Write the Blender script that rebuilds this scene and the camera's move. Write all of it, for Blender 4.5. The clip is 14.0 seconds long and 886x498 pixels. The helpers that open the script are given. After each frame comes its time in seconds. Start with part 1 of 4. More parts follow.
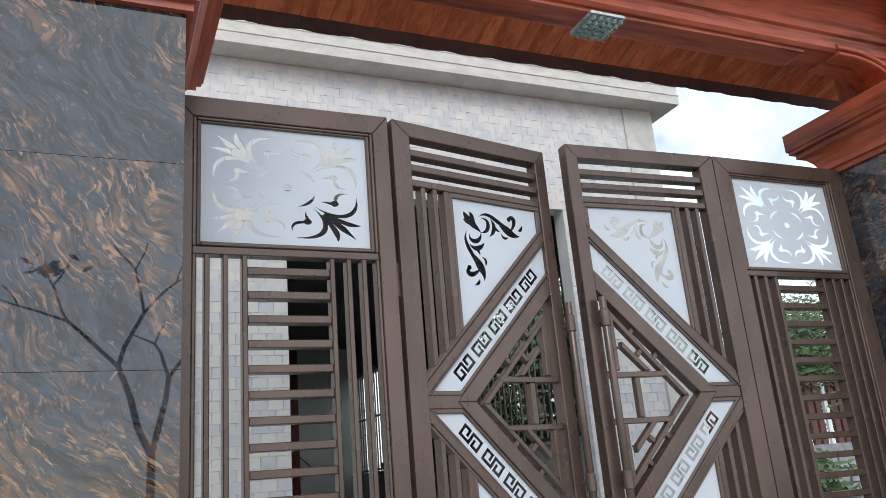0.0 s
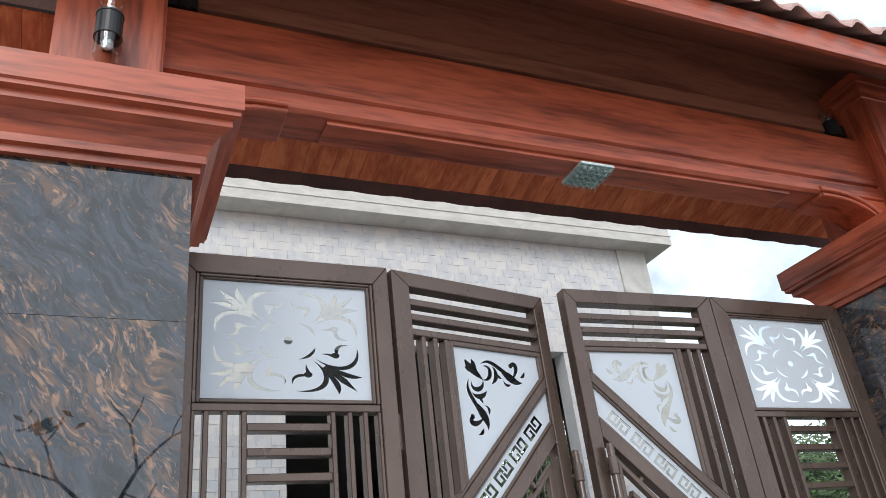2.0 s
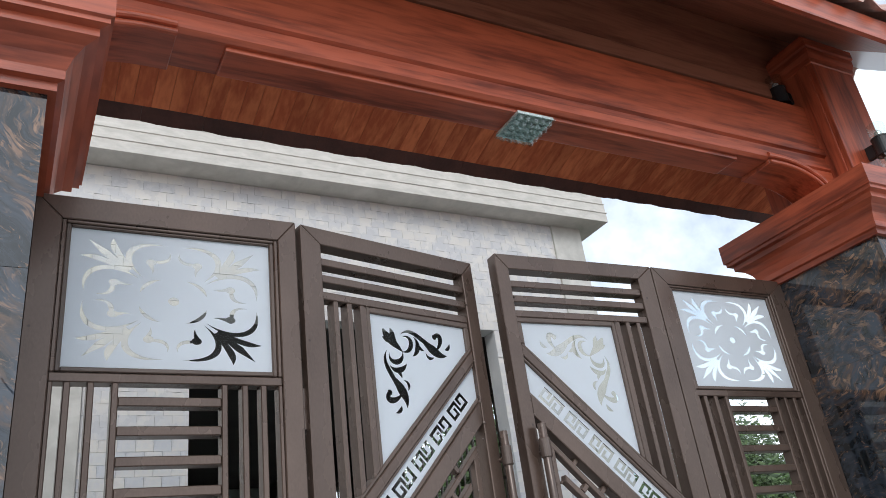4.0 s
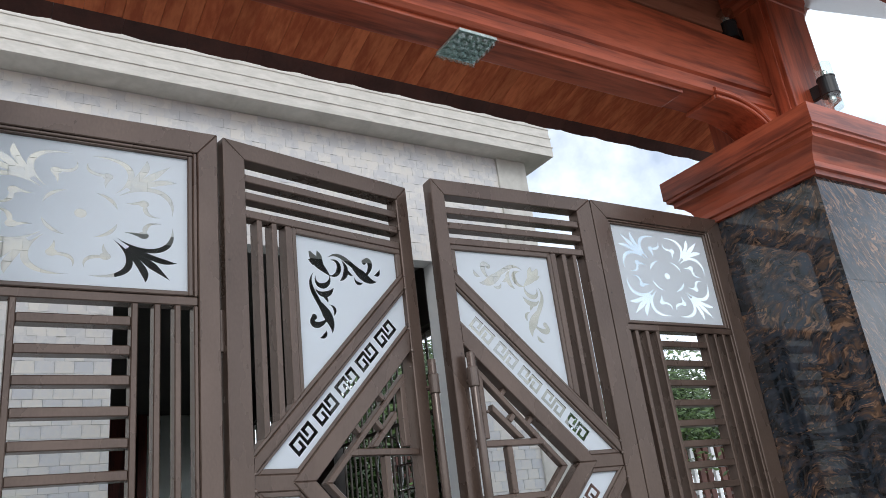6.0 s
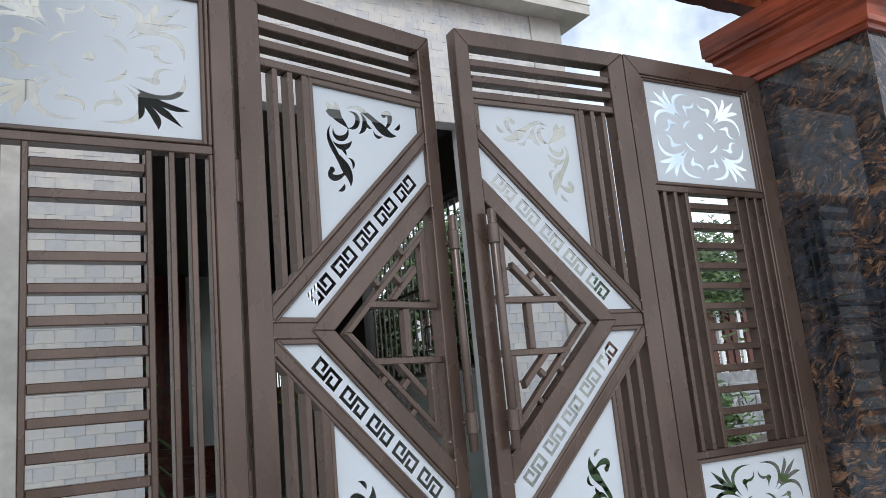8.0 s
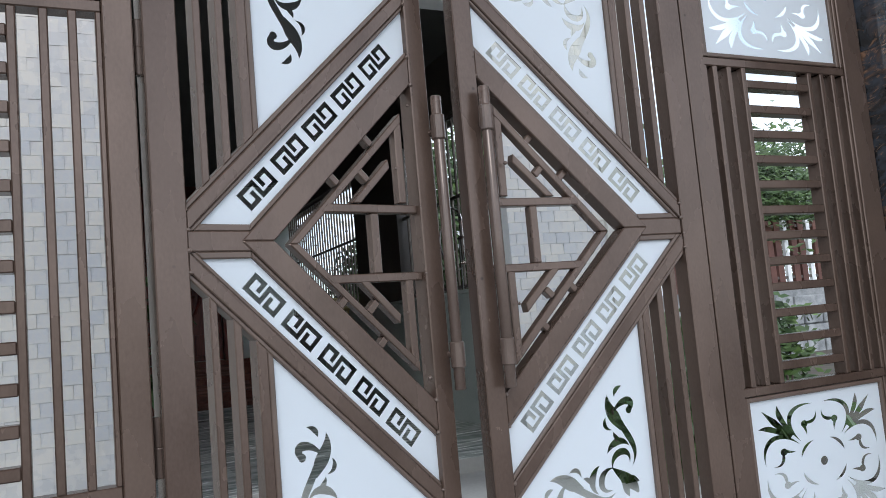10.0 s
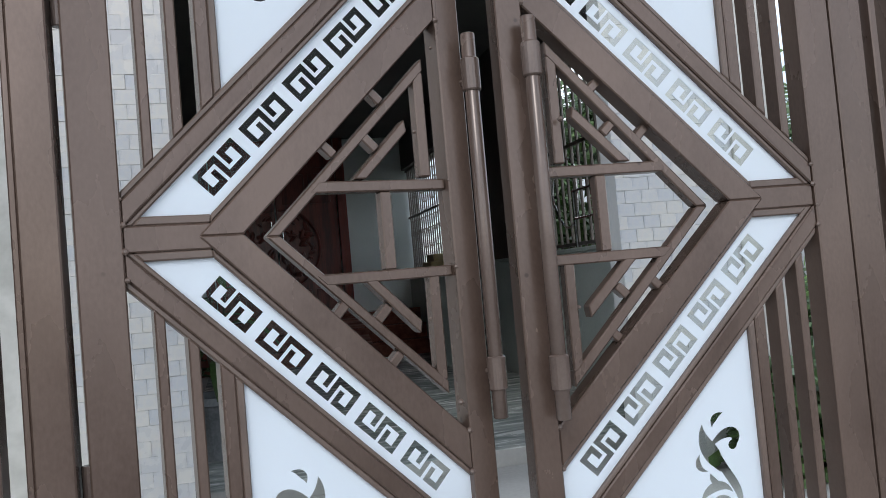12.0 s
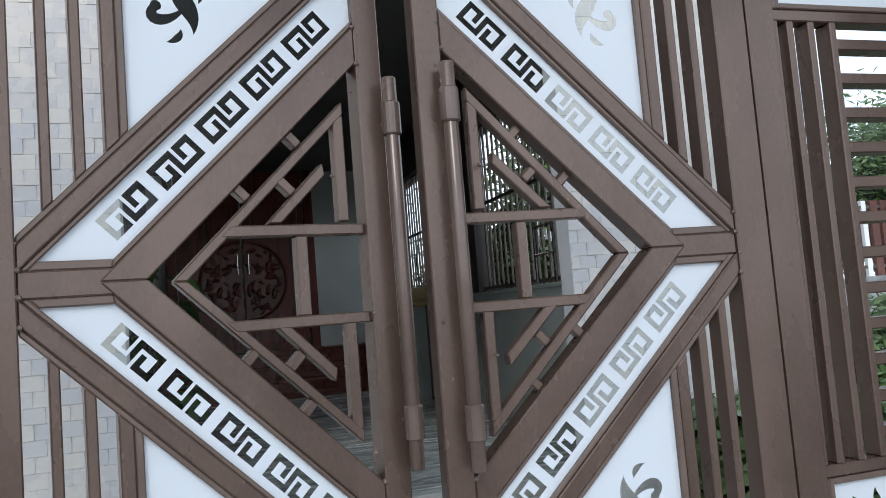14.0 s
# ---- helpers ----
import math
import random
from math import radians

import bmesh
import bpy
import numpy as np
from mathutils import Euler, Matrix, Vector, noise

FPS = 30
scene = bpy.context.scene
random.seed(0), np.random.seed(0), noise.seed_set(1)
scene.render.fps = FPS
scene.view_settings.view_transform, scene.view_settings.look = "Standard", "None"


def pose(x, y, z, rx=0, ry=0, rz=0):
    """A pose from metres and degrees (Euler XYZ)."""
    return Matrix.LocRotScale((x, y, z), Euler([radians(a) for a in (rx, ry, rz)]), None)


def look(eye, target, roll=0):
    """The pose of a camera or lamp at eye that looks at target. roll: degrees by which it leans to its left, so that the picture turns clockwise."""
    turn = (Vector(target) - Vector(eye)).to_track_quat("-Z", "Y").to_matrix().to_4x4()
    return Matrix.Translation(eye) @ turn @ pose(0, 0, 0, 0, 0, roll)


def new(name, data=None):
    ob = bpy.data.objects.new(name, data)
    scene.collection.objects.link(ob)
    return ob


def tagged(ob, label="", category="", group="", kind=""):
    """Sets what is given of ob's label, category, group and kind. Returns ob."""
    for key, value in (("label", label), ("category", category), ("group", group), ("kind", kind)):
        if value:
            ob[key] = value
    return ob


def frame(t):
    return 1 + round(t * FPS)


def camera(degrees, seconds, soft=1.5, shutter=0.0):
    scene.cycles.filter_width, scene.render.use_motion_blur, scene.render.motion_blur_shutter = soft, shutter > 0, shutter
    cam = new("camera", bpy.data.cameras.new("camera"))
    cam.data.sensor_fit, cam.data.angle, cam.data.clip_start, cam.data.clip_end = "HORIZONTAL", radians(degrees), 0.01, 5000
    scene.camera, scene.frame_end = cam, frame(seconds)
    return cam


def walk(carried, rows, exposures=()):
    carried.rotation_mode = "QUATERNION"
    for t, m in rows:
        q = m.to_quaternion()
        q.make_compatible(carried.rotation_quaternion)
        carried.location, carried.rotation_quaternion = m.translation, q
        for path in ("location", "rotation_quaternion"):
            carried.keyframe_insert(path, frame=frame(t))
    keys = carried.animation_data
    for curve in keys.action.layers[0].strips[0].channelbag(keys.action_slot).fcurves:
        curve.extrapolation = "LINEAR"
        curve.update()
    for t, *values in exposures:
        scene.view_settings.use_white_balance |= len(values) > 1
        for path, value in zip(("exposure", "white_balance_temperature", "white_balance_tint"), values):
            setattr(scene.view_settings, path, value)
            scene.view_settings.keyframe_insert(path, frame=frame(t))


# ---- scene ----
from mathutils.geometry import delaunay_2d_cdt

# the plan is drawn in units of half the gate height; SCALE makes them metres (20 mm square tube, 0.6 m stone slabs)
SCALE = 1.15
cam = camera(58.5, 14.0, soft=0.85)
PATH = [
    (0, (0.086, 0.129, 1.215), (0.873, 1.873, 1.796), -4.9),
    (0.5, (0.08, 0.124, 1.22), (0.855, 1.832, 1.915), -5.3),
    (1, (0.079, 0.122, 1.228), (0.871, 1.772, 2.035), -6.1),
    (1.5, (0.075, 0.12, 1.235), (0.862, 1.73, 2.121), -6.8),
    (2, (0.074, 0.118, 1.233), (0.843, 1.724, 2.144), -6.9),
    (2.2, (0.071, 0.117, 1.25), (0.837, 1.728, 2.154), -6.9),
    (4.3, (0.296, 0.432, 1.3), (1.259, 1.962, 2.155), -7.9),
    (4.5, (0.315, 0.436, 1.308), (1.306, 1.945, 2.171), -7.9),
    (5, (0.34, 0.44, 1.307), (1.372, 1.919, 2.173), -7.7),
    (5.5, (0.35, 0.45, 1.298), (1.401, 1.95, 2.101), -7.4),
    (6, (0.358, 0.469, 1.285), (1.406, 2.023, 1.982), -7.2),
    (6.5, (0.381, 0.482, 1.276), (1.399, 2.097, 1.871), -6.7),
    (7, (0.393, 0.496, 1.266), (1.396, 2.141, 1.805), -6.3),
    (7.5, (0.403, 0.496, 1.261), (1.404, 2.159, 1.742), -5.9),
    (8, (0.424, 0.503, 1.247), (1.416, 2.195, 1.643), -5.4),
    (8.5, (0.48, 0.53, 1.24), (1.453, 2.248, 1.558), -5.1),
    (8.7, (0.51, 0.553, 1.229), (1.482, 2.273, 1.537), -5.0),
    (10.8, (1.053, 1.041, 1.309), (1.805, 2.892, 1.429), -5.0),
    (11, (1.087, 1.079, 1.316), (1.818, 2.938, 1.427), -4.9),
    (11.5, (1.17, 1.159, 1.361), (1.813, 3.05, 1.455), -4.8),
    (12, (1.238, 1.181, 1.382), (1.758, 3.111, 1.461), -5.0),
    (12.5, (1.303, 1.179, 1.394), (1.757, 3.124, 1.494), -5.0),
    (13, (1.34, 1.171, 1.4), (1.796, 3.115, 1.524), -4.9),
    (13.5, (1.348, 1.169, 1.405), (1.852, 3.099, 1.557), -4.7),
    (14, (1.351, 1.173, 1.4), (1.935, 3.08, 1.555), -4.6),
]
walk(cam, [(t, look(tuple(SCALE * v for v in eye), tuple(SCALE * v for v in target), roll)) for t, eye, target, roll in PATH],
     exposures=[(0.0, 0.58, 6450, 10), (2.2, 0.60, 6450, 10), (5.0, 0.46, 6450, 10), (8.7, 0.52, 6350, 10), (11.0, 0.74, 6200, 9), (14.0, 0.74, 6200, 9)])

# ---- world and sun ----
SUN_ELEV, SUN_AZ = 36.0, 203.0
world = bpy.data.worlds.new("sky")
scene.world = world
world.use_nodes = True
wn, wl = world.node_tree.nodes, world.node_tree.links
wn.clear()
w_out = wn.new("ShaderNodeOutputWorld")
w_bg = wn.new("ShaderNodeBackground")
w_sky = wn.new("ShaderNodeTexSky")
w_sky.sky_type = "NISHITA"
w_sky.sun_disc = False
w_sky.sun_elevation = radians(SUN_ELEV)
w_sky.sun_rotation = radians(SUN_AZ)
w_tc = wn.new("ShaderNodeTexCoord")
w_no = wn.new("ShaderNodeTexNoise")
w_no.inputs["Scale"].default_value = 2.6
w_no.inputs["Detail"].default_value = 7
w_no.inputs["Roughness"].default_value = 0.55
w_ra = wn.new("ShaderNodeValToRGB")
w_ra.color_ramp.elements[0].position = 0.40
w_ra.color_ramp.elements[0].color = (0.30, 0.30, 0.30, 1)
w_ra.color_ramp.elements[1].position = 0.55
w_mx = wn.new("ShaderNodeMix")
w_mx.data_type = "RGBA"
wl.new(w_tc.outputs["Generated"], w_no.inputs["Vector"])
wl.new(w_no.outputs["Fac"], w_ra.inputs["Fac"])
wl.new(w_ra.outputs["Color"], w_mx.inputs["Factor"])
wl.new(w_sky.outputs["Color"], w_mx.inputs["A"])
w_mx.inputs["B"].default_value = (11.2, 12.0, 13.0, 1)
wl.new(w_mx.outputs["Result"], w_bg.inputs["Color"])
w_bg.inputs["Strength"].default_value = 0.1
wl.new(w_bg.outputs["Background"], w_out.inputs["Surface"])

sun_data = bpy.data.lights.new("sun", "SUN")
sun_data.energy, sun_data.angle, sun_data.color = 0.75, radians(22), (1.0, 0.97, 0.93)
sun = new("sun", sun_data)
_az, _el = radians(SUN_AZ), radians(SUN_ELEV)
sun.matrix_world = look((0, 0, 20), (-math.sin(_az) * math.cos(_el), -math.cos(_az) * math.cos(_el), 20 - math.sin(_el)))


# ---- materials ----
def material(name, base, second=None, scale=6.0, stretch=(1, 1, 1), rough=0.5, metal=0.0, bump=0.1, fine=60.0, spread=(0.35, 0.68),
             coat=0.0, distort=0.0, island=0.0, randomise=0.0, rough_var=0.1, swap=0.0):
    """Two-scale procedural surface: broad mottling between two colours, fine grain in the relief."""
    m = bpy.data.materials.new(name)
    m.use_nodes = True
    n, l = m.node_tree.nodes, m.node_tree.links
    b = n["Principled BSDF"]
    tc = n.new("ShaderNodeTexCoord")
    mp = n.new("ShaderNodeMapping")
    mp.inputs["Scale"].default_value = stretch
    l.new(tc.outputs["Object"], mp.inputs["Vector"])
    n1 = n.new("ShaderNodeTexNoise")
    n1.inputs["Scale"].default_value = scale
    n1.inputs["Detail"].default_value = 8
    n1.inputs["Distortion"].default_value = distort
    l.new(mp.outputs["Vector"], n1.inputs["Vector"])
    n2 = n.new("ShaderNodeTexNoise")
    n2.inputs["Scale"].default_value = fine
    n2.inputs["Detail"].default_value = 4
    l.new(mp.outputs["Vector"], n2.inputs["Vector"])
    ramp = n.new("ShaderNodeValToRGB")
    ramp.color_ramp.elements[0].position, ramp.color_ramp.elements[1].position = spread
    ramp.color_ramp.elements[0].color = (*base, 1)
    ramp.color_ramp.elements[1].color = (*(second or [min(1, c * 1.25) for c in base]), 1)
    mixf = n.new("ShaderNodeMath")
    mixf.operation = "MULTIPLY_ADD"
    mixf.inputs[1].default_value = 0.3
    l.new(n2.outputs["Fac"], mixf.inputs[0])
    sub = n.new("ShaderNodeMath")
    sub.operation = "SUBTRACT"
    sub.inputs[1].default_value = 0.15
    l.new(n1.outputs["Fac"], sub.inputs[0])
    l.new(sub.outputs[0], mixf.inputs[2])
    fac = mixf.outputs[0]
    if swap:
        pick = n.new("ShaderNodeNewGeometry").outputs["Random Per Island"] if island else n.new("ShaderNodeObjectInfo").outputs["Random"]
        sh = n.new("ShaderNodeMapRange")
        sh.inputs["To Min"].default_value, sh.inputs["To Max"].default_value = -swap, swap
        l.new(pick, sh.inputs["Value"])
        su = n.new("ShaderNodeMath")
        l.new(fac, su.inputs[0])
        l.new(sh.outputs["Result"], su.inputs[1])
        fac = su.outputs[0]
    l.new(fac, ramp.inputs["Fac"])
    colour = ramp.outputs["Color"]
    if island or randomise:
        hsv = n.new("ShaderNodeHueSaturation")
        src = n.new("ShaderNodeNewGeometry").outputs["Random Per Island"] if island else n.new("ShaderNodeObjectInfo").outputs["Random"]
        mr = n.new("ShaderNodeMapRange")
        mr.inputs["To Min"].default_value = 1 - (island or randomise)
        mr.inputs["To Max"].default_value = 1 + (island or randomise)
        l.new(src, mr.inputs["Value"])
        l.new(mr.outputs["Result"], hsv.inputs["Value"])
        l.new(colour, hsv.inputs["Color"])
        colour = hsv.outputs["Color"]
    l.new(colour, b.inputs["Base Color"])
    rr = n.new("ShaderNodeMapRange")
    rr.inputs["To Min"].default_value = max(0.02, rough - rough_var)
    rr.inputs["To Max"].default_value = min(1, rough + rough_var)
    l.new(n1.outputs["Fac"], rr.inputs["Value"])
    l.new(rr.outputs["Result"], b.inputs["Roughness"])
    b.inputs["Metallic"].default_value = metal
    b.inputs["Coat Weight"].default_value = coat
    b.inputs["Coat Roughness"].default_value = 0.15
    if bump:
        bp = n.new("ShaderNodeBump")
        bp.inputs["Strength"].default_value = bump
        bp.inputs["Distance"].default_value = 0.004
        l.new(mixf.outputs[0], bp.inputs["Height"])
        l.new(bp.outputs["Normal"], b.inputs["Normal"])
    return m


def wood(name, dark, light, along, rough=0.42, coat=0.08, grain=1.0, randomise=0.0, sheen=0.5):
    """Wood-look paint: stretched figure along one axis, with rings by a distorted wave."""
    m = bpy.data.materials.new(name)
    m.use_nodes = True
    n, l = m.node_tree.nodes, m.node_tree.links
    b = n["Principled BSDF"]
    tc = n.new("ShaderNodeTexCoord")
    mp = n.new("ShaderNodeMapping")
    sc = [9.0, 9.0, 9.0]
    for axis in along if isinstance(along, tuple) else (along,):
        sc[axis] = 0.9
    mp.inputs["Scale"].default_value = sc
    l.new(tc.outputs["Object"], mp.inputs["Vector"])
    if randomise:
        oi = n.new("ShaderNodeObjectInfo")
        va = n.new("ShaderNodeVectorMath")
        va.operation = "SCALE"
        va.inputs[0].default_value = (7.3, 5.1, 9.7)
        l.new(oi.outputs["Random"], va.inputs["Scale"])
        l.new(va.outputs["Vector"], mp.inputs["Location"])
    nz = n.new("ShaderNodeTexNoise")
    nz.inputs["Scale"].default_value = 0.9
    nz.inputs["Detail"].default_value = 5
    l.new(mp.outputs["Vector"], nz.inputs["Vector"])
    mul = n.new("ShaderNodeMath")
    mul.operation = "MULTIPLY"
    mul.inputs[1].default_value = 16.0 * grain
    l.new(nz.outputs["Fac"], mul.inputs[0])
    sn = n.new("ShaderNodeMath")
    sn.operation = "SINE"
    l.new(mul.outputs[0], sn.inputs[0])
    n2 = n.new("ShaderNodeTexNoise")
    n2.inputs["Scale"].default_value = 8.0
    n2.inputs["Detail"].default_value = 6
    l.new(mp.outputs["Vector"], n2.inputs["Vector"])
    ad = n.new("ShaderNodeMath")
    ad.operation = "MULTIPLY_ADD"
    ad.inputs[1].default_value = 0.21
    l.new(sn.outputs[0], ad.inputs[0])
    l.new(n2.outputs["Fac"], ad.inputs[2])
    ramp = n.new("ShaderNodeValToRGB")
    ramp.color_ramp.elements[0].position, ramp.color_ramp.elements[1].position = 0.25, 0.75
    ramp.color_ramp.elements[0].color, ramp.color_ramp.elements[1].color = (*dark, 1), (*light, 1)
    l.new(ad.outputs[0], ramp.inputs["Fac"])
    colour = ramp.outputs["Color"]
    if randomise:
        hsv = n.new("ShaderNodeHueSaturation")
        mr = n.new("ShaderNodeMapRange")
        mr.inputs["To Min"].default_value, mr.inputs["To Max"].default_value = 1 - randomise, 1 + randomise
        l.new(oi.outputs["Random"], mr.inputs["Value"])
        l.new(mr.outputs["Result"], hsv.inputs["Value"])
        l.new(colour, hsv.inputs["Color"])
        colour = hsv.outputs["Color"]
    l.new(colour, b.inputs["Base Color"])
    b.inputs["Roughness"].default_value = rough
    b.inputs["Coat Weight"].default_value = coat
    b.inputs["Coat Roughness"].default_value = 0.2
    b.inputs["Specular IOR Level"].default_value = sheen
    bp = n.new("ShaderNodeBump")
    bp.inputs["Strength"].default_value = 0.12
    bp.inputs["Distance"].default_value = 0.003
    l.new(ad.outputs[0], bp.inputs["Height"])
    l.new(bp.outputs["Normal"], b.inputs["Normal"])
    return m


def marble(name, ground, cool, vein, rough=0.014):
    """Polished dark stone: wisps of tan and brown that flow round a warped field."""
    m = bpy.data.materials.new(name)
    m.use_nodes = True
    n, l = m.node_tree.nodes, m.node_tree.links
    b = n["Principled BSDF"]
    tc = n.new("ShaderNodeTexCoord")
    oi = n.new("ShaderNodeObjectInfo")
    va = n.new("ShaderNodeVectorMath")
    va.operation = "SCALE"
    va.inputs[0].default_value = (3.1, 2.3, 4.7)
    l.new(oi.outputs["Random"], va.inputs["Scale"])
    warp = n.new("ShaderNodeTexNoise")
    warp.inputs["Scale"].default_value = 3.0
    warp.inputs["Detail"].default_value = 3
    ad = n.new("ShaderNodeVectorMath")
    ad.operation = "ADD"
    l.new(tc.outputs["Object"], ad.inputs[0])
    l.new(va.outputs["Vector"], ad.inputs[1])
    l.new(ad.outputs["Vector"], warp.inputs["Vector"])
    sc = n.new("ShaderNodeVectorMath")
    sc.operation = "MULTIPLY_ADD"
    sc.inputs[1].default_value = (0.26, 0.26, 0.26)
    l.new(warp.outputs["Color"], sc.inputs[0])
    l.new(ad.outputs["Vector"], sc.inputs[2])
    mp = n.new("ShaderNodeMapping")
    mp.vector_type = "TEXTURE"
    mp.inputs["Rotation"].default_value = (0.45, -0.70, 0.1)
    mp.inputs["Scale"].default_value = (0.020, 0.052, 0.090)
    l.new(sc.outputs["Vector"], mp.inputs["Vector"])

    def field(scale, lo, hi, source=None, distort=0.8, ridge=False):
        f = n.new("ShaderNodeTexNoise")
        f.inputs["Scale"].default_value = scale
        f.inputs["Detail"].default_value = 8
        f.inputs["Roughness"].default_value = 0.6
        f.inputs["Distortion"].default_value = distort
        l.new(source or mp.outputs["Vector"], f.inputs["Vector"])
        v = f.outputs["Fac"]
        if ridge:
            o = n.new("ShaderNodeMath")
            o.operation = "SUBTRACT"
            o.inputs[1].default_value = 0.5
            l.new(v, o.inputs[0])
            a = n.new("ShaderNodeMath")
            a.operation = "ABSOLUTE"
            l.new(o.outputs[0], a.inputs[0])
            v = a.outputs[0]
        r = n.new("ShaderNodeMapRange")
        r.inputs["From Min"].default_value, r.inputs["From Max"].default_value = lo, hi
        l.new(v, r.inputs["Value"])
        return r.outputs["Result"]

    def both(p, q):
        x = n.new("ShaderNodeMath")
        x.operation = "MULTIPLY"
        l.new(p, x.inputs[0])
        l.new(q, x.inputs[1])
        return x.outputs[0]

    def blend(fac, a, col):
        x = n.new("ShaderNodeMix")
        x.data_type = "RGBA"
        l.new(fac, x.inputs["Factor"])
        if isinstance(a, tuple):
            x.inputs["A"].default_value = (*a, 1)
        else:
            l.new(a, x.inputs["A"])
        x.inputs["B"].default_value = (*col, 1)
        return x.outputs["Result"]

    bands = field(2.4, 0.42, 0.56, ad.outputs["Vector"], 0.8)
    c = blend(field(0.7, 0.40, 0.62), ground, cool)
    c = blend(both(bands, field(0.9, 0.48, 0.62, None, 0.5)), c, tuple(0.42 * v for v in vein))
    c = blend(both(bands, field(1.25, 0.545, 0.63, None, 0.7)), c, vein)
    c = blend(field(2.0, 0.60, 0.69, None, 0.8), c, tuple(0.75 * v for v in vein))
    c = blend(both(bands, field(1.7, 0.62, 0.69, None, 0.9)), c, tuple(min(1, v * 1.35) for v in vein))
    c = blend(field(1.1, 0.36, 0.28, None, 0.6), c, tuple(0.5 * v for v in ground))
    l.new(c, b.inputs["Base Color"])
    b.inputs["Roughness"].default_value = rough
    b.inputs["IOR"].default_value = 1.68
    return m


def clear_glass(name, tint=(0.96, 0.98, 0.97), gloss=0.009):
    m = bpy.data.materials.new(name)
    m.use_nodes = True
    n, l = m.node_tree.nodes, m.node_tree.links
    n.clear()
    out = n.new("ShaderNodeOutputMaterial")
    mix = n.new("ShaderNodeMixShader")
    tr = n.new("ShaderNodeBsdfTransparent")
    tr.inputs["Color"].default_value = (*tint, 1)
    gl = n.new("ShaderNodeBsdfGlossy")
    gl.inputs["Roughness"].default_value = 0.03
    mix.inputs["Fac"].default_value = gloss
    l.new(tr.outputs["BSDF"], mix.inputs[1])
    l.new(gl.outputs["BSDF"], mix.inputs[2])
    l.new(mix.outputs["Shader"], out.inputs["Surface"])
    return m


def frosted(name):
    m = bpy.data.materials.new(name)
    m.use_nodes = True
    n, l = m.node_tree.nodes, m.node_tree.links
    b = n["Principled BSDF"]
    b.inputs["Base Color"].default_value = (0.76, 0.805, 0.86, 1)
    b.inputs["Roughness"].default_value = 0.35
    out = n["Material Output"]
    mix = n.new("ShaderNodeMixShader")
    mix.inputs["Fac"].default_value = 0.45
    tl = n.new("ShaderNodeBsdfTranslucent")
    tl.inputs["Color"].default_value = (0.86, 0.89, 0.92, 1)
    l.new(b.outputs["BSDF"], mix.inputs[1])
    l.new(tl.outputs["BSDF"], mix.inputs[2])
    l.new(mix.outputs["Shader"], out.inputs["Surface"])
    nz = n.new("ShaderNodeTexNoise")
    nz.inputs["Scale"].default_value = 350
    bp = n.new("ShaderNodeBump")
    bp.inputs["Strength"].default_value = 0.06
    bp.inputs["Distance"].default_value = 0.001
    l.new(nz.outputs["Fac"], bp.inputs["Height"])
    l.new(bp.outputs["Normal"], b.inputs["Normal"])
    return m


M_STEEL = material("bronze_painted_steel", (0.076, 0.050, 0.039), (0.130, 0.090, 0.072), scale=5, rough=0.27, metal=0.35, fine=160, bump=0.10, coat=0.05, rough_var=0.16, spread=(0.3, 0.7), stretch=(1, 1, 0.5))


def blemish(m, colour, scale, size):
    """Sparse dull spots over a painted surface."""
    n, l = m.node_tree.nodes, m.node_tree.links
    b = n["Principled BSDF"]
    src = b.inputs["Base Color"].links[0].from_socket
    tc = n.new("ShaderNodeTexCoord")
    vo = n.new("ShaderNodeTexVoronoi")
    vo.inputs["Scale"].default_value = scale
    l.new(tc.outputs["Object"], vo.inputs["Vector"])
    nz = n.new("ShaderNodeTexNoise")
    nz.inputs["Scale"].default_value = scale * 0.35
    l.new(tc.outputs["Object"], nz.inputs["Vector"])
    mr = n.new("ShaderNodeMapRange")
    mr.inputs["From Min"].default_value, mr.inputs["From Max"].default_value = size, size * 0.5
    l.new(vo.outputs["Distance"], mr.inputs["Value"])
    gate = n.new("ShaderNodeMapRange")
    gate.inputs["From Min"].default_value, gate.inputs["From Max"].default_value = 0.56, 0.60
    l.new(nz.outputs["Fac"], gate.inputs["Value"])
    mu = n.new("ShaderNodeMath")
    mu.operation = "MULTIPLY"
    l.new(mr.outputs["Result"], mu.inputs[0])
    l.new(gate.outputs["Result"], mu.inputs[1])
    mx = n.new("ShaderNodeMix")
    mx.data_type = "RGBA"
    l.new(mu.outputs[0], mx.inputs["Factor"])
    l.new(src, mx.inputs["A"])
    mx.inputs["B"].default_value = (*colour, 1)
    l.new(mx.outputs["Result"], b.inputs["Base Color"])


blemish(M_STEEL, (0.045, 0.03, 0.025), 16.0, 0.09)
M_BEAD = material("bronze_bead", (0.09, 0.062, 0.05), (0.12, 0.085, 0.068), scale=8, rough=0.42, fine=220, bump=0.04)
M_PIPE = material("bronze_pipe", (0.10, 0.072, 0.06), (0.135, 0.1, 0.085), scale=6, rough=0.25, metal=0.25, fine=160, bump=0.03)
M_FROST = frosted("frosted_film")
M_GLASS = clear_glass("clear_glass")
M_WOODX = wood("red_wood_paint_x", (0.160, 0.027, 0.011), (0.42, 0.086, 0.037), 0, rough=0.40, coat=0.15)
M_WOODZ = wood("red_wood_paint_z", (0.160, 0.027, 0.011), (0.42, 0.086, 0.037), 2, rough=0.40, coat=0.15)
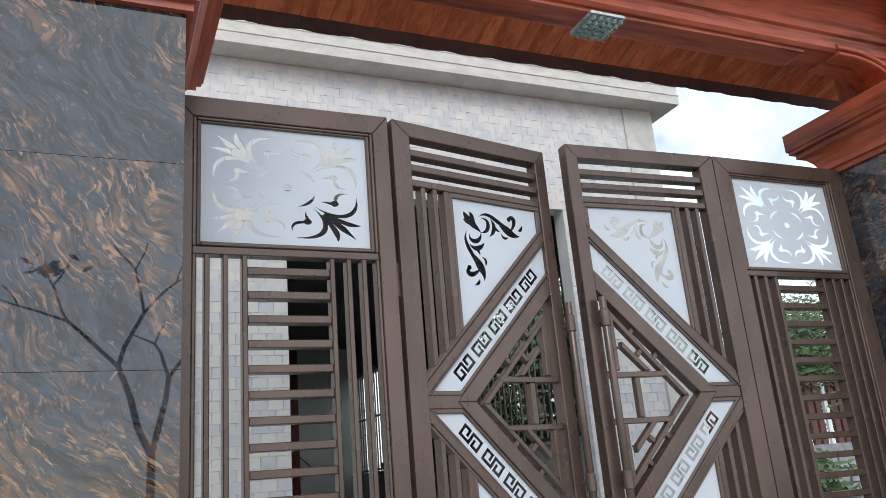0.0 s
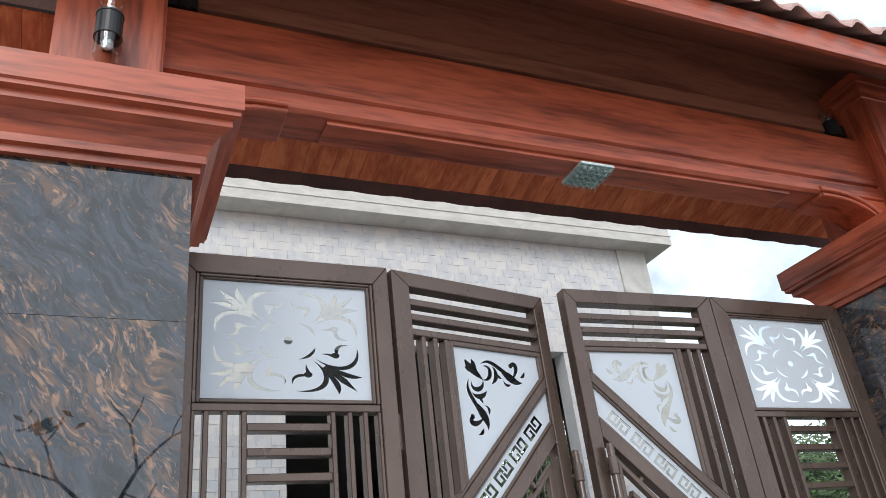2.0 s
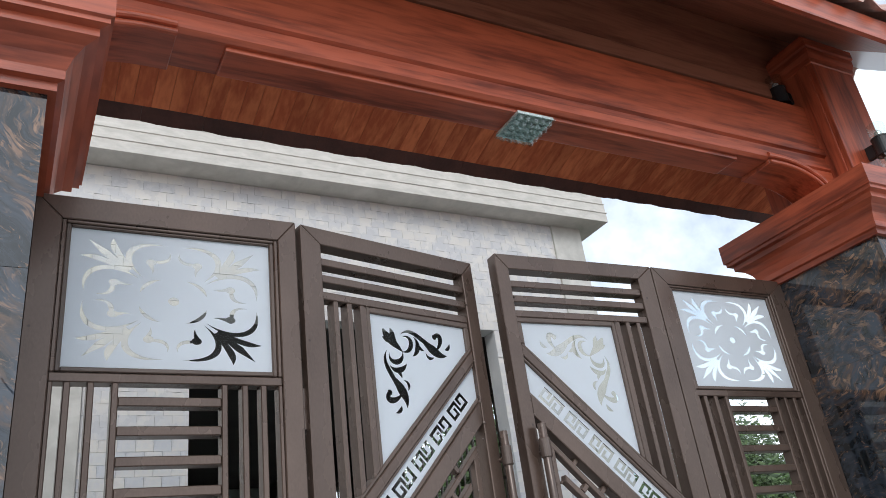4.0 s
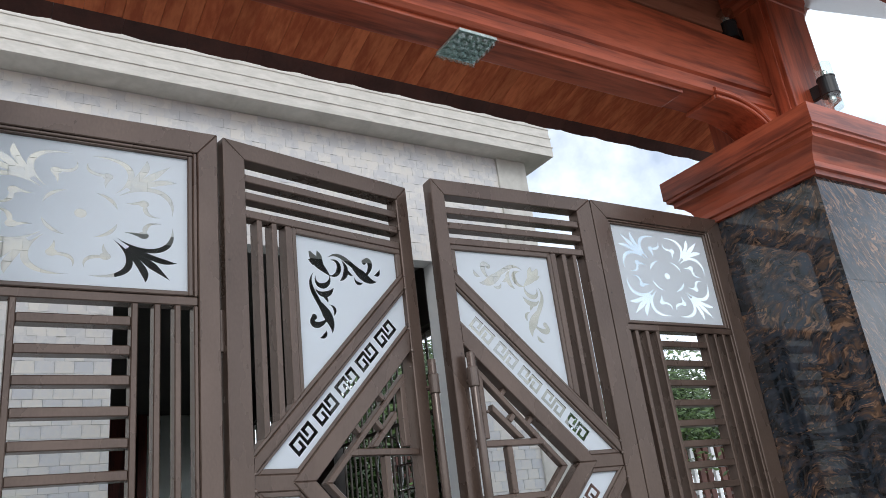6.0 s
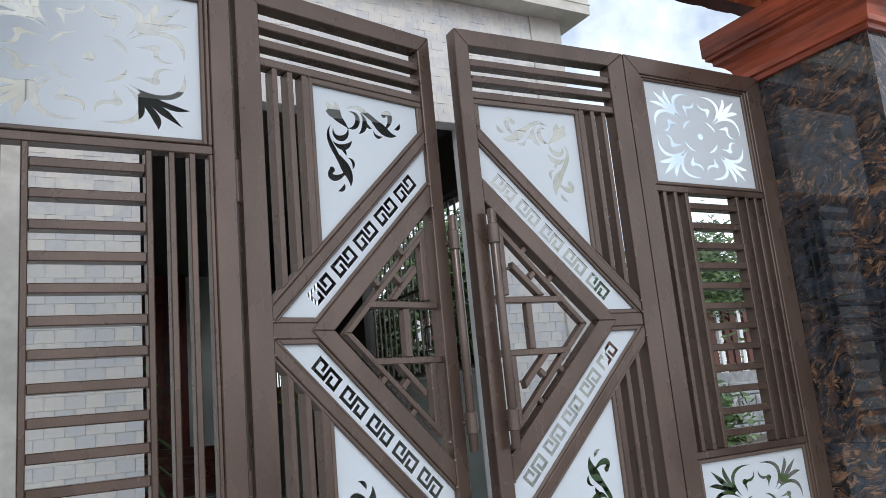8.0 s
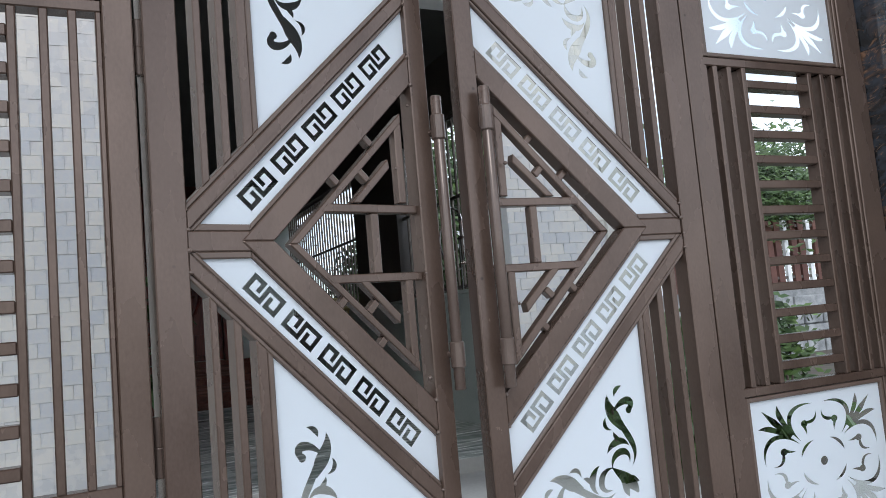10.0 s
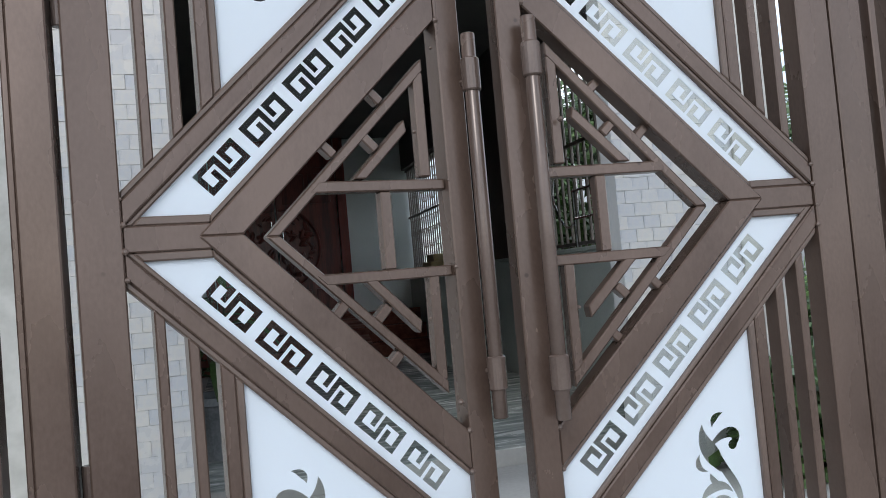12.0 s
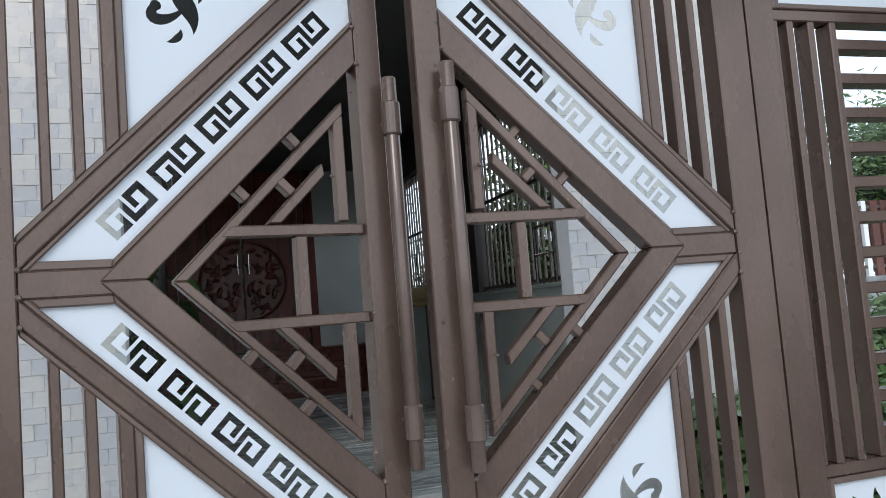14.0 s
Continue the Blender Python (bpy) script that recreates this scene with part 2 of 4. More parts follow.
M_WOODC = wood("red_wood_paint_capital", (0.160, 0.027, 0.011), (0.42, 0.086, 0.037), (0, 1), rough=0.40, coat=0.15)
M_WOODD = wood("dull_wood_paint", (0.19, 0.062, 0.034), (0.34, 0.125, 0.072), 0, rough=0.5, coat=0.0)
M_PLANK = wood("soffit_plank", (0.40, 0.090, 0.034), (0.62, 0.178, 0.070), 1, rough=0.55, coat=0.0, grain=1.3, randomise=0.11, sheen=0.2)
M_TILE = material("terracotta_tile", (0.38, 0.21, 0.17), (0.55, 0.37, 0.32), scale=4, rough=0.6, fine=80, bump=0.2)
M_EAVETILE = material("dark_clay_tile", (0.055, 0.016, 0.011), (0.10, 0.032, 0.022), scale=9, rough=0.55, fine=90, bump=0.25, randomise=0.2)
M_MARBLE_L = marble("blue_brown_marble", (0.009, 0.012, 0.014), (0.036, 0.046, 0.062), (0.265, 0.148, 0.088))
M_JOINT = material("tile_joint", (0.04, 0.036, 0.033), (0.07, 0.06, 0.052), rough=0.8)
M_WHITETILE = material("white_ceramic_tile", (0.58, 0.583, 0.59), (0.66, 0.638, 0.595), scale=14, rough=0.28, fine=70, bump=0.35, island=0.03, swap=0.14, rough_var=0.12)
M_WHITETILE_P = material("white_ceramic_piece", (0.56, 0.575, 0.60), (0.66, 0.635, 0.585), scale=14, rough=0.28, fine=70, bump=0.35, randomise=0.03, swap=0.14, rough_var=0.12)
M_GROUT = material("pale_grout", (0.52, 0.53, 0.53), (0.60, 0.59, 0.57), rough=0.85)
M_CREAM = material("cream_marble_trim", (0.46, 0.45, 0.41), (0.62, 0.605, 0.56), scale=4, rough=0.35, fine=25, distort=1.5)
M_CORNICE = material("cornice_paint", (0.46, 0.445, 0.40), (0.61, 0.585, 0.535), scale=7, rough=0.5, fine=30, distort=0.6, stretch=(1.2, 1, 3), spread=(0.25, 0.7))
M_PALE = material("pale_green_plaster", (0.68, 0.73, 0.70), (0.78, 0.82, 0.79), scale=1.5, rough=0.7)
M_GREYWALL = material("grey_green_plaster", (0.36, 0.40, 0.38), (0.46, 0.50, 0.48), scale=1.5, rough=0.7)
M_DARKWALL = material("dark_porch_wall", (0.05, 0.042, 0.036), (0.085, 0.07, 0.06), scale=2, rough=0.5)
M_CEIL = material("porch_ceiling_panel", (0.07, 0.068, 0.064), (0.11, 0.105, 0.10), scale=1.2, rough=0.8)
M_FLOOR = material("slate_floor_tile", (0.30, 0.34, 0.32), (0.70, 0.72, 0.69), scale=2.2, rough=0.25, fine=14, distort=2.0, stretch=(0.7, 2.4, 1), spread=(0.38, 0.62), randomise=0.15)
M_CONC = material("concrete", (0.42, 0.41, 0.39), (0.56, 0.55, 0.52), scale=1.3, rough=0.85, fine=50, bump=0.3)
M_STREET = material("worn_concrete_road", (0.24, 0.235, 0.225), (0.34, 0.333, 0.315), scale=1.6, rough=0.9, fine=60, bump=0.4)
M_SOIL = material("dark_garden_soil", (0.05, 0.042, 0.034), (0.10, 0.085, 0.065), scale=5, rough=0.95, fine=50, bump=0.5)
M_STEP = material("red_granite_step", (0.15, 0.045, 0.032), (0.25, 0.09, 0.065), scale=14, rough=0.2, fine=120)
M_DOOR = wood("carved_door_wood", (0.070, 0.011, 0.008), (0.20, 0.034, 0.023), 2, rough=0.3, coat=0.3)
M_CHROME = material("brushed_chrome", (0.6, 0.6, 0.6), (0.75, 0.75, 0.74), metal=1.0, rough=0.25)
M_GOLD = material("gold_paint", (0.42, 0.34, 0.16), (0.55, 0.46, 0.25), rough=0.45, metal=0.2)
M_GRILLE = material("dark_grille_paint", (0.06, 0.05, 0.045), (0.10, 0.085, 0.075), rough=0.45)
M_GRILLEP = material("pale_brown_bar_paint", (0.13, 0.11, 0.092), (0.22, 0.19, 0.16), rough=0.5)
M_MAT = material("striped_doormat", (0.09, 0.03, 0.022), (0.26, 0.12, 0.09), scale=3, stretch=(0.2, 1, 14), rough=0.9)
M_BLACK = material("black_lamp_casing", (0.012, 0.013, 0.014), (0.02, 0.021, 0.022), rough=0.4)
M_CRYSTAL = clear_glass("lamp_crystal", (0.88, 0.94, 0.93), 0.10)
M_LAMPBACK = material("lamp_backing", (0.55, 0.60, 0.57), (0.72, 0.76, 0.72), metal=0.5, rough=0.25, scale=60)
M_LEAF = material("leaf_green", (0.035, 0.075, 0.02), (0.085, 0.14, 0.035), scale=3, rough=0.5, island=0.35)
M_LEAFB = material("bright_leaf", (0.09, 0.20, 0.03), (0.16, 0.30, 0.06), scale=3, rough=0.45, island=0.25)
M_BARK = material("bark", (0.06, 0.045, 0.035), (0.12, 0.09, 0.07), scale=10, rough=0.9, bump=0.5)
M_WHITEPAINT = material("white_paint", (0.72, 0.74, 0.76), (0.82, 0.83, 0.84), scale=2, rough=0.5)
M_STONEGREY = material("grey_rubble", (0.16, 0.17, 0.18), (0.36, 0.37, 0.38), scale=5, rough=0.85, bump=0.4, island=0.3)
M_ROOFRED = material("dark_red_brown_paint", (0.085, 0.034, 0.027), (0.14, 0.06, 0.045), scale=5, rough=0.7)
# white stands in for sky glare that washes out the soffit's end
M_GLARESOFFIT = material("glare_white_soffit", (0.74, 0.76, 0.79), (0.82, 0.84, 0.86), scale=2, rough=0.35)


# ---- mesh helpers ----
def part(name, bm, mat, parent=None, label="", smooth=False):
    """Links a bmesh as one mesh object under a thing or a part."""
    bmesh.ops.recalc_face_normals(bm, faces=bm.faces[:])
    me = bpy.data.meshes.new(name)
    bm.to_mesh(me)
    bm.free()
    me.materials.append(mat)
    if smooth:
        for p in me.polygons:
            p.use_smooth = True
    ob = new(name, me)
    ob.parent = parent
    if parent is None:
        ob.scale = (SCALE, SCALE, SCALE)
    if label:
        tagged(ob, label)
    return ob


def thing(name, m, label, category, group="", kind=""):
    ob = new(name)
    ob.empty_display_size = 0.1
    ob.location, ob.rotation_euler, ob.scale = SCALE * m.translation, m.to_euler(), (SCALE, SCALE, SCALE)
    return tagged(ob, label, category, group, kind)


def box(x0, x1, y0, y1, z0, z1, bevel=0.0, bm=None):
    own = bm is None
    bm = bm or bmesh.new()
    vs = [bm.verts.new(p) for p in ((x0, y0, z0), (x1, y0, z0), (x1, y1, z0), (x0, y1, z0), (x0, y0, z1), (x1, y0, z1), (x1, y1, z1), (x0, y1, z1))]
    for f in ((3, 2, 1, 0), (4, 5, 6, 7), (0, 1, 5, 4), (1, 2, 6, 5), (2, 3, 7, 6), (3, 0, 4, 7)):
        bm.faces.new([vs[i] for i in f])
    if bevel and own:
        bmesh.ops.bevel(bm, geom=bm.edges[:], offset=bevel, segments=2, affect="EDGES", profile=0.6)
    return bm


def prism(pts, y0, y1, sign=1, bevel=0.0018, flip=1):
    """A polygon in the x-z plane drawn out from y0 to y1; sign mirrors x and flip mirrors z."""
    bm = bmesh.new()
    a = [bm.verts.new((sign * u, y0, flip * z)) for u, z in pts]
    b = [bm.verts.new((sign * u, y1, flip * z)) for u, z in pts]
    n = len(pts)
    bm.faces.new(a)
    bm.faces.new(b[::-1])
    for i in range(n):
        bm.faces.new((a[i], b[i], b[(i + 1) % n], a[(i + 1) % n]))
    bmesh.ops.recalc_face_normals(bm, faces=bm.faces[:])
    if bevel:
        bmesh.ops.bevel(bm, geom=bm.edges[:], offset=bevel, segments=1, affect="EDGES")
    return bm


def profile_x(pts, x0, x1):
    """A closed outline in the y-z plane drawn out along x."""
    bm = bmesh.new()
    a = [bm.verts.new((x0, y, z)) for y, z in pts]
    b = [bm.verts.new((x1, y, z)) for y, z in pts]
    n = len(pts)
    bm.faces.new(a)
    bm.faces.new(b[::-1])
    for i in range(n):
        bm.faces.new((a[i], b[i], b[(i + 1) % n], a[(i + 1) % n]))
    return bm


def lathe(pts, segments=20, centre=(0, 0, 0), bm=None):
    bm = bm or bmesh.new()
    rings = []
    for r, z in pts:
        rings.append([bm.verts.new((centre[0] + r * math.cos(2 * math.pi * i / segments), centre[1] + r * math.sin(2 * math.pi * i / segments), centre[2] + z)) for i in range(segments)])
    for a, b in zip(rings, rings[1:]):
        for i in range(segments):
            bm.faces.new((a[i], a[(i + 1) % segments], b[(i + 1) % segments], b[i]))
    bm.faces.new(rings[0][::-1])
    bm.faces.new(rings[-1])
    return bm


def rod(p, q, r, segments=8, bm=None, r2=None):
    bm = bm or bmesh.new()
    p, q = Vector(p), Vector(q)
    d = (q - p).normalized()
    s = d.orthogonal().normalized()
    t = d.cross(s)
    r2 = r if r2 is None else r2
    a = [bm.verts.new(p + r * (math.cos(2 * math.pi * i / segments) * s + math.sin(2 * math.pi * i / segments) * t)) for i in range(segments)]
    b = [bm.verts.new(q + r2 * (math.cos(2 * math.pi * i / segments) * s + math.sin(2 * math.pi * i / segments) * t)) for i in range(segments)]
    for i in range(segments):
        bm.faces.new((a[i], a[(i + 1) % segments], b[(i + 1) % segments], b[i]))
    bm.faces.new(a[::-1])
    bm.faces.new(b)
    return bm


# ---- flat patterns cut out of the frosted film ----
def curve(p0, p1, p2, p3, n=12):
    out = []
    for i in range(n + 1):
        t = i / n
        s = 1 - t
        out.append((s ** 3 * p0[0] + 3 * s * s * t * p1[0] + 3 * s * t * t * p2[0] + t ** 3 * p3[0],
                    s ** 3 * p0[1] + 3 * s * s * t * p1[1] + 3 * s * t * t * p2[1] + t ** 3 * p3[1]))
    return out


def swell(line, w, peak=0.5, w0=0.002, w1=0.002):
    """A tapered brush stroke round a line, widest at its peak."""
    n = len(line) - 1
    left, right = [], []
    for i, (x, y) in enumerate(line):
        a, b = line[max(0, i - 1)], line[min(n, i + 1)]
        dx, dy = b[0] - a[0], b[1] - a[1]
        d = math.hypot(dx, dy) or 1
        t = i / n
        k = t / peak if t < peak else (1 - t) / (1 - peak)
        k = math.sin(k * math.pi / 2)
        h = 0.5 * ((w0 if t < peak else w1) * (1 - k) + w * k)
        left.append((x - dy / d * h, y + dx / d * h))
        right.append((x + dy / d * h, y - dx / d * h))
    return left + right[::-1]


def ribbon(path, w):
    """Square-cornered band of even width as overlapping bars."""
    out = []
    h = w / 2
    for (x0, y0), (x1, y1) in zip(path, path[1:]):
        out.append([(min(x0, x1) - h, min(y0, y1) - h), (max(x0, x1) + h, min(y0, y1) - h), (max(x0, x1) + h, max(y0, y1) + h), (min(x0, x1) - h, max(y0, y1) + h)])
    return out


def disc(x, y, r, n=14):
    return [(x + r * math.cos(2 * math.pi * i / n), y + r * math.sin(2 * math.pi * i / n)) for i in range(n)]


def inside(p, poly):
    x, y = p
    hit = False
    n = len(poly)
    for i in range(n):
        (x0, y0), (x1, y1) = poly[i], poly[i - 1]
        if (y0 > y) != (y1 > y) and x < (x1 - x0) * (y - y0) / (y1 - y0) + x0:
            hit = not hit
    return hit


def film(name, outline, holes, y, thick, parent, sign=1, flip=1, label=""):
    """A frosted sheet in the x-z plane with the pattern really cut through."""
    pts, edges = [], []
    for poly in [outline] + holes:
        k = len(pts)
        pts += [Vector(p) for p in poly]
        edges += [(k + i, k + (i + 1) % len(poly)) for i in range(len(poly))]
    v, e, f, _, _, _ = delaunay_2d_cdt(pts, edges, [], 0, 1e-6)
    bm = bmesh.new()
    front = [bm.verts.new((sign * p.x, y, flip * p.y)) for p in v]
    for tri in f:
        c = (sum(v[i].x for i in tri) / len(tri), sum(v[i].y for i in tri) / len(tri))
        if inside(c, outline) and not any(inside(c, h) for h in holes):
            bm.faces.new([front[i] for i in tri])
    bmesh.ops.delete(bm, geom=[q for q in bm.verts if not q.link_faces], context="VERTS")
    bmesh.ops.recalc_face_normals(bm, faces=bm.faces[:])
    geo = bmesh.ops.extrude_face_region(bm, geom=bm.faces[:])
    for q in geo["geom"]:
        if isinstance(q, bmesh.types.BMVert):
            q.co.y += thick
    return part(name, bm, M_FROST, parent, label)


def pane(outline, y, thick, parent, sign=1, flip=1):
    ob = part("pane", prism(outline, y, y + thick, sign, 0, flip), M_GLASS, parent, "clear glass pane")
    ob.visible_shadow = False
    return ob


# ---- plan, in metres ----
GROUND = 0.40
ZC, HALF = 1.491, 1.000            # middle and half height of the gate
GATE_Y = 2.55
X_IN_L, X_IN_R = 0.261, 3.232      # inner faces of the gate pillars
X_L, X_R = 1.003, 2.490           # hinges
PIL_F, PIL_B = 2.043, 2.58        # front and back of the pillars
PIL_W = 0.56
CAP_Z0, CAP_Z1, CAP_P = 2.478, 2.727, 0.12
FACADE_Y = 4.476
PORCH_Z = 0.50

# ---- ground ----
bm = bmesh.new()
box(-400, 400, -400, 900, GROUND - 0.3, GROUND, bm=bm)
tagged(part("ground", bm, M_STREET), "worn grey concrete ground of the street", "ground", kind="structure")
tagged(part("pavement", box(-4.0, 4.05, 2.10, 5.04, GROUND + 0.001, GROUND + 0.014, 0.004), M_CONC), "pale grey concrete paving of the front yard", "pavement", kind="structure")
tagged(part("garden_bed", box(4.06, 16.0, 2.10, 9.0, GROUND + 0.001, GROUND + 0.030, 0.006), M_SOIL), "dark soil of the garden bed beside the house", "garden bed", kind="structure")


# ---- gate ----
def member(name, pts, y0, y1, mat, parent, sign=1, flip=1, bevel=0.0026):
    return part(name, prism(pts, y0, y1, sign, bevel, flip), mat, parent)


def rect(u0, u1, z0, z1):
    return [(u0, z0), (u1, z0), (u1, z1), (u0, z1)]


KEY = [(2.0, 1.55), (2.0, 0.4), (0.4, 0.4), (0.4, 2.6), (3.0, 2.6), (3.0, 0.4), (5.6, 0.4), (5.6, 2.6), (4.0, 2.6), (4.0, 1.45)]


def key_holes(start, count, pitch, unit, c_mid, turn=1):
    """Meander cut-outs along a strip at 45 degrees."""
    holes = []
    r = math.sqrt(0.5)
    for k in range(count):
        a0 = start + k * pitch
        for poly in ribbon([(x * unit, turn * (y - 1.5) * unit) for x, y in KEY], unit * 0.66):
            out = []
            for a, b in poly:
                a += a0
                out.append((-c_mid * 0.5 + (a - b) * r, c_mid * 0.5 + (a + b) * r))
            holes.append(out)
    return holes


def scroll_holes(x0, z0, s):
    """Leafy scroll that runs from the corner down one edge and along the other."""
    raw = []
    for swap in (False, True):
        strokes = [
            swell(curve((0.08, -0.35), (-0.07, -0.55), (0.10, -0.69), (0.20, -0.90)), 0.085, 0.7, w1=0.08),
            swell(curve((0.18, -0.80), (0.24, -0.96), (0.38, -1.05), (0.34, -1.24)), 0.16, 0.4, w0=0.05),
            swell(curve((0.26, -1.04), (0.10, -1.20), (-0.07, -1.14), (0.06, -1.00)), 0.10, 0.55, w0=0.03, w1=0.05),
            disc(0.05, -1.02, 0.045, 10),
            swell(curve((0.09, -0.59), (0.18, -0.73), (0.36, -0.66), (0.42, -0.54)), 0.09, 0.5),
            swell(curve((0.20, -0.66), (0.27, -0.70), (0.30, -0.74), (0.30, -0.79)), 0.06, 0.4),
            swell(curve((0.32, -0.81), (0.43, -0.83), (0.43, -0.91), (0.39, -0.97)), 0.055, 0.5),
            swell(curve((0.24, -1.20), (0.24, -1.27), (0.19, -1.31), (0.12, -1.32)), 0.06, 0.45),
            swell(curve((0.11, -0.39), (0.06, -0.63), (0.40, -0.56), (0.36, -0.35)), 0.085, 0.5),
        ]
        for st in strokes:
            raw.append([(-q, -p) for p, q in st] if swap else st)
    raw.append(swell(curve((0.03, -0.03), (0.09, -0.18), (0.24, -0.24), (0.38, -0.38)), 0.15, 0.4, w0=0.03))
    raw.append(swell(curve((0.00, -0.16), (0.08, -0.20), (0.14, -0.20), (0.24, -0.28)), 0.09, 0.4))
    raw.append(swell(curve((0.16, 0.00), (0.20, -0.08), (0.20, -0.14), (0.28, -0.24)), 0.09, 0.4))
    return [[(x0 + s * p, z0 + s * q) for p, q in poly] for poly in raw]


def flower_holes(cx, cz, hw, hh):
    """Four corner blossoms, commas, a broken ring and a dot."""
    raw = []
    for swap in (False, True):
        half = [
            swell(curve((0.33, 0.30), (0.62, 0.58), (0.90, 0.45), (0.85, 0.08), 18), 0.068, 0.5),
            swell(curve((0.44, 0.42), (0.60, 0.50), (0.72, 0.62), (0.90, 0.60)), 0.078, 0.68, w0=0.028),
            swell(curve((0.40, 0.215), (0.50, 0.20), (0.55, 0.26), (0.60, 0.24)), 0.05, 0.7),
            swell(curve((0.60, 0.24), (0.56, 0.12), (0.62, 0.02), (0.75, 0.05)), 0.05, 0.3),
            disc(0.575, 0.232, 0.052),
        ]
        raw += [[(q, p) for p, q in st] if swap else st for st in half]
    raw.append(swell([(0.44, 0.42), (0.55, 0.54), (0.67, 0.67), (0.83, 0.85)], 0.092, 0.66, w0=0.03))
    raw.append(swell(curve((0.12, 0.32), (0.24, 0.29), (0.31, 0.20), (0.33, 0.10)), 0.045, 0.5))
    out = [[(cx + hw * sx * p, cz + hh * sz * q) for p, q in poly] for poly in raw for sx in (1, -1) for sz in (1, -1)]
    out.append([(cx + 0.028 * (p) , cz + 0.024 * q) for p, q in disc(0, 0, 0.55)])
    return out


F0, F1 = -0.025, 0.030     # front and back of the frame tubes
B0, B1 = -0.016, 0.024     # glazing beads
G0 = -0.006                # glass


def glazed(outline, holes, parent, sign, flip=1, label="white frosted glass with clear pattern"):
    panel = film("frosted_panel", outline, holes, G0, 0.0015, parent, sign, flip, label)
    pane(outline, G0 + 0.004, 0.004, panel, sign, flip)


def gate_leaf(sign, hinge, turn, grip, label, end=0.652, rise=1.0, shift=0.0, slit=0.004):
    g = thing("gate_leaf", pose(hinge[0], hinge[1], ZC, 0, 0, turn), label, "gate", "gate leaves")
    W, S = 0.720, 0.075
    E = 0.668
    H = HALF
    member("stile", [(slit, -H), (S, -H + 0.058), (S, H - 0.058), (slit, H)], F0, F1, M_STEEL, g, sign)
    for z0 in (0.350, -0.470):
        part("hinge", lathe([(0.008, z0), (0.0095, z0 + 0.002), (0.0095, z0 + 0.058), (0.0085, z0 + 0.060), (0.0095, z0 + 0.062), (0.0095, z0 + 0.118), (0.008, z0 + 0.120)], 14, (sign * 0.002, 0.004, 0)), M_PIPE, g, "steel hinge knuckle")
    member("stile", [(W, H), (E, H - 0.058), (E, -H + 0.058), (W, -H)], F0, F1, M_STEEL, g, sign)
    for flip in (1, -1):
        member("rail", [(slit, H), (S, H - 0.058), (E, H - 0.058), (W, H)], F0, F1, M_STEEL, g, sign, flip)
        for z0, z1 in ((0.873, 0.899), (0.815, 0.841), (0.757, 0.783)):
            member("crossbar", rect(S, E, z0, z1), -0.018, 0.026, M_STEEL, g, sign, flip)
        for u0, u1 in ((0.114, 0.131), (0.164, 0.182), (0.2125, 0.236)):
            member("upright", [(u0, u0 + 0.001), (u1, u1 + 0.001), (u1, 0.757), (u0, 0.757)], -0.018, 0.026, M_STEEL, g, sign, flip)
        # glazing beads round the corner panel
        member("bead", [(0.236, 0.239), (0.25, 0.253), (0.25, 0.757), (0.236, 0.757)], B0, B1, M_BEAD, g, sign, flip)
        member("bead", rect(0.25, E, 0.738, 0.757), B0, B1, M_BEAD, g, sign, flip)
        member("bead", [(0.648, 0.651), (E, 0.671), (E, 0.738), (0.648, 0.738)], B0, B1, M_BEAD, g, sign, flip)
        # the diagonals
        member("diagonal_bar", [(S, 0.022), (0.077, 0.022), (E, 0.613), (E, 0.656), (S, 0.063)], -0.020, 0.028, M_STEEL, g, sign, flip)
        member("bead", [(S, 0.063), (E, 0.656), (E, 0.671), (S, 0.078)], B0, B1, M_BEAD, g, sign, flip)
        member("bead", [(0.077, 0.022), (0.090, 0.022), (E, 0.600), (E, 0.613)], B0, B1, M_BEAD, g, sign, flip)
        member("diagonal_bar", [(0.193, 0.0), (0.268, 0.0), (E, 0.400), (E, 0.475)], -0.022, 0.028, M_STEEL, g, sign, flip)
        member("bead", [(0.215, 0.022), (E, 0.475), (E, 0.488), (0.217, 0.037)], B0, B1, M_BEAD, g, sign, flip)
        member("bead", [(0.090, 0.022), (0.215, 0.022), (0.217, 0.037), (0.105, 0.037)], B0, B1, M_BEAD, g, sign, flip)
        # glass
        glazed([(0.25, 0.253), (0.648, 0.651), (0.648, 0.738), (0.25, 0.738)], scroll_holes(0.295, 0.70, 0.215), g, sign, flip)
        glazed([(0.105, 0.037), (0.217, 0.037), (E, 0.488), (E, 0.600)], key_holes(0.206, 5, 0.118, 0.0166, -0.124, -1 if sign < 0 and flip < 0 else 1), g, sign, flip,
               "white frosted strip with clear key pattern")
        # lattice in the diamond
        R0, R1 = -0.008, 0.022
        dz = -0.006 * flip
        member("lattice_bar", [(0.309, dz), (0.334, dz), (end, rise * (end - 0.339)), (end, rise * (end - 0.313))], R0, R1, M_STEEL, g, sign, flip)
        member("lattice_bar", rect(end - 0.021, end, 0.094, rise * (end - 0.341)), R0 + 0.001, R1, M_STEEL, g, sign, flip)
        member("lattice_bar", [(0.392, 0.074 + dz), (E, 0.074 + dz), (E, 0.095 + dz), (0.413, 0.095 + dz)], R0 - 0.001, R1, M_STEEL, g, sign, flip)
        member("lattice_bar", [(0.490 - shift, 0.092), (0.516 - shift, 0.092), (0.606 - shift, 0.182), (0.602 - shift, 0.206)], R0, R1, M_STEEL, g, sign, flip)
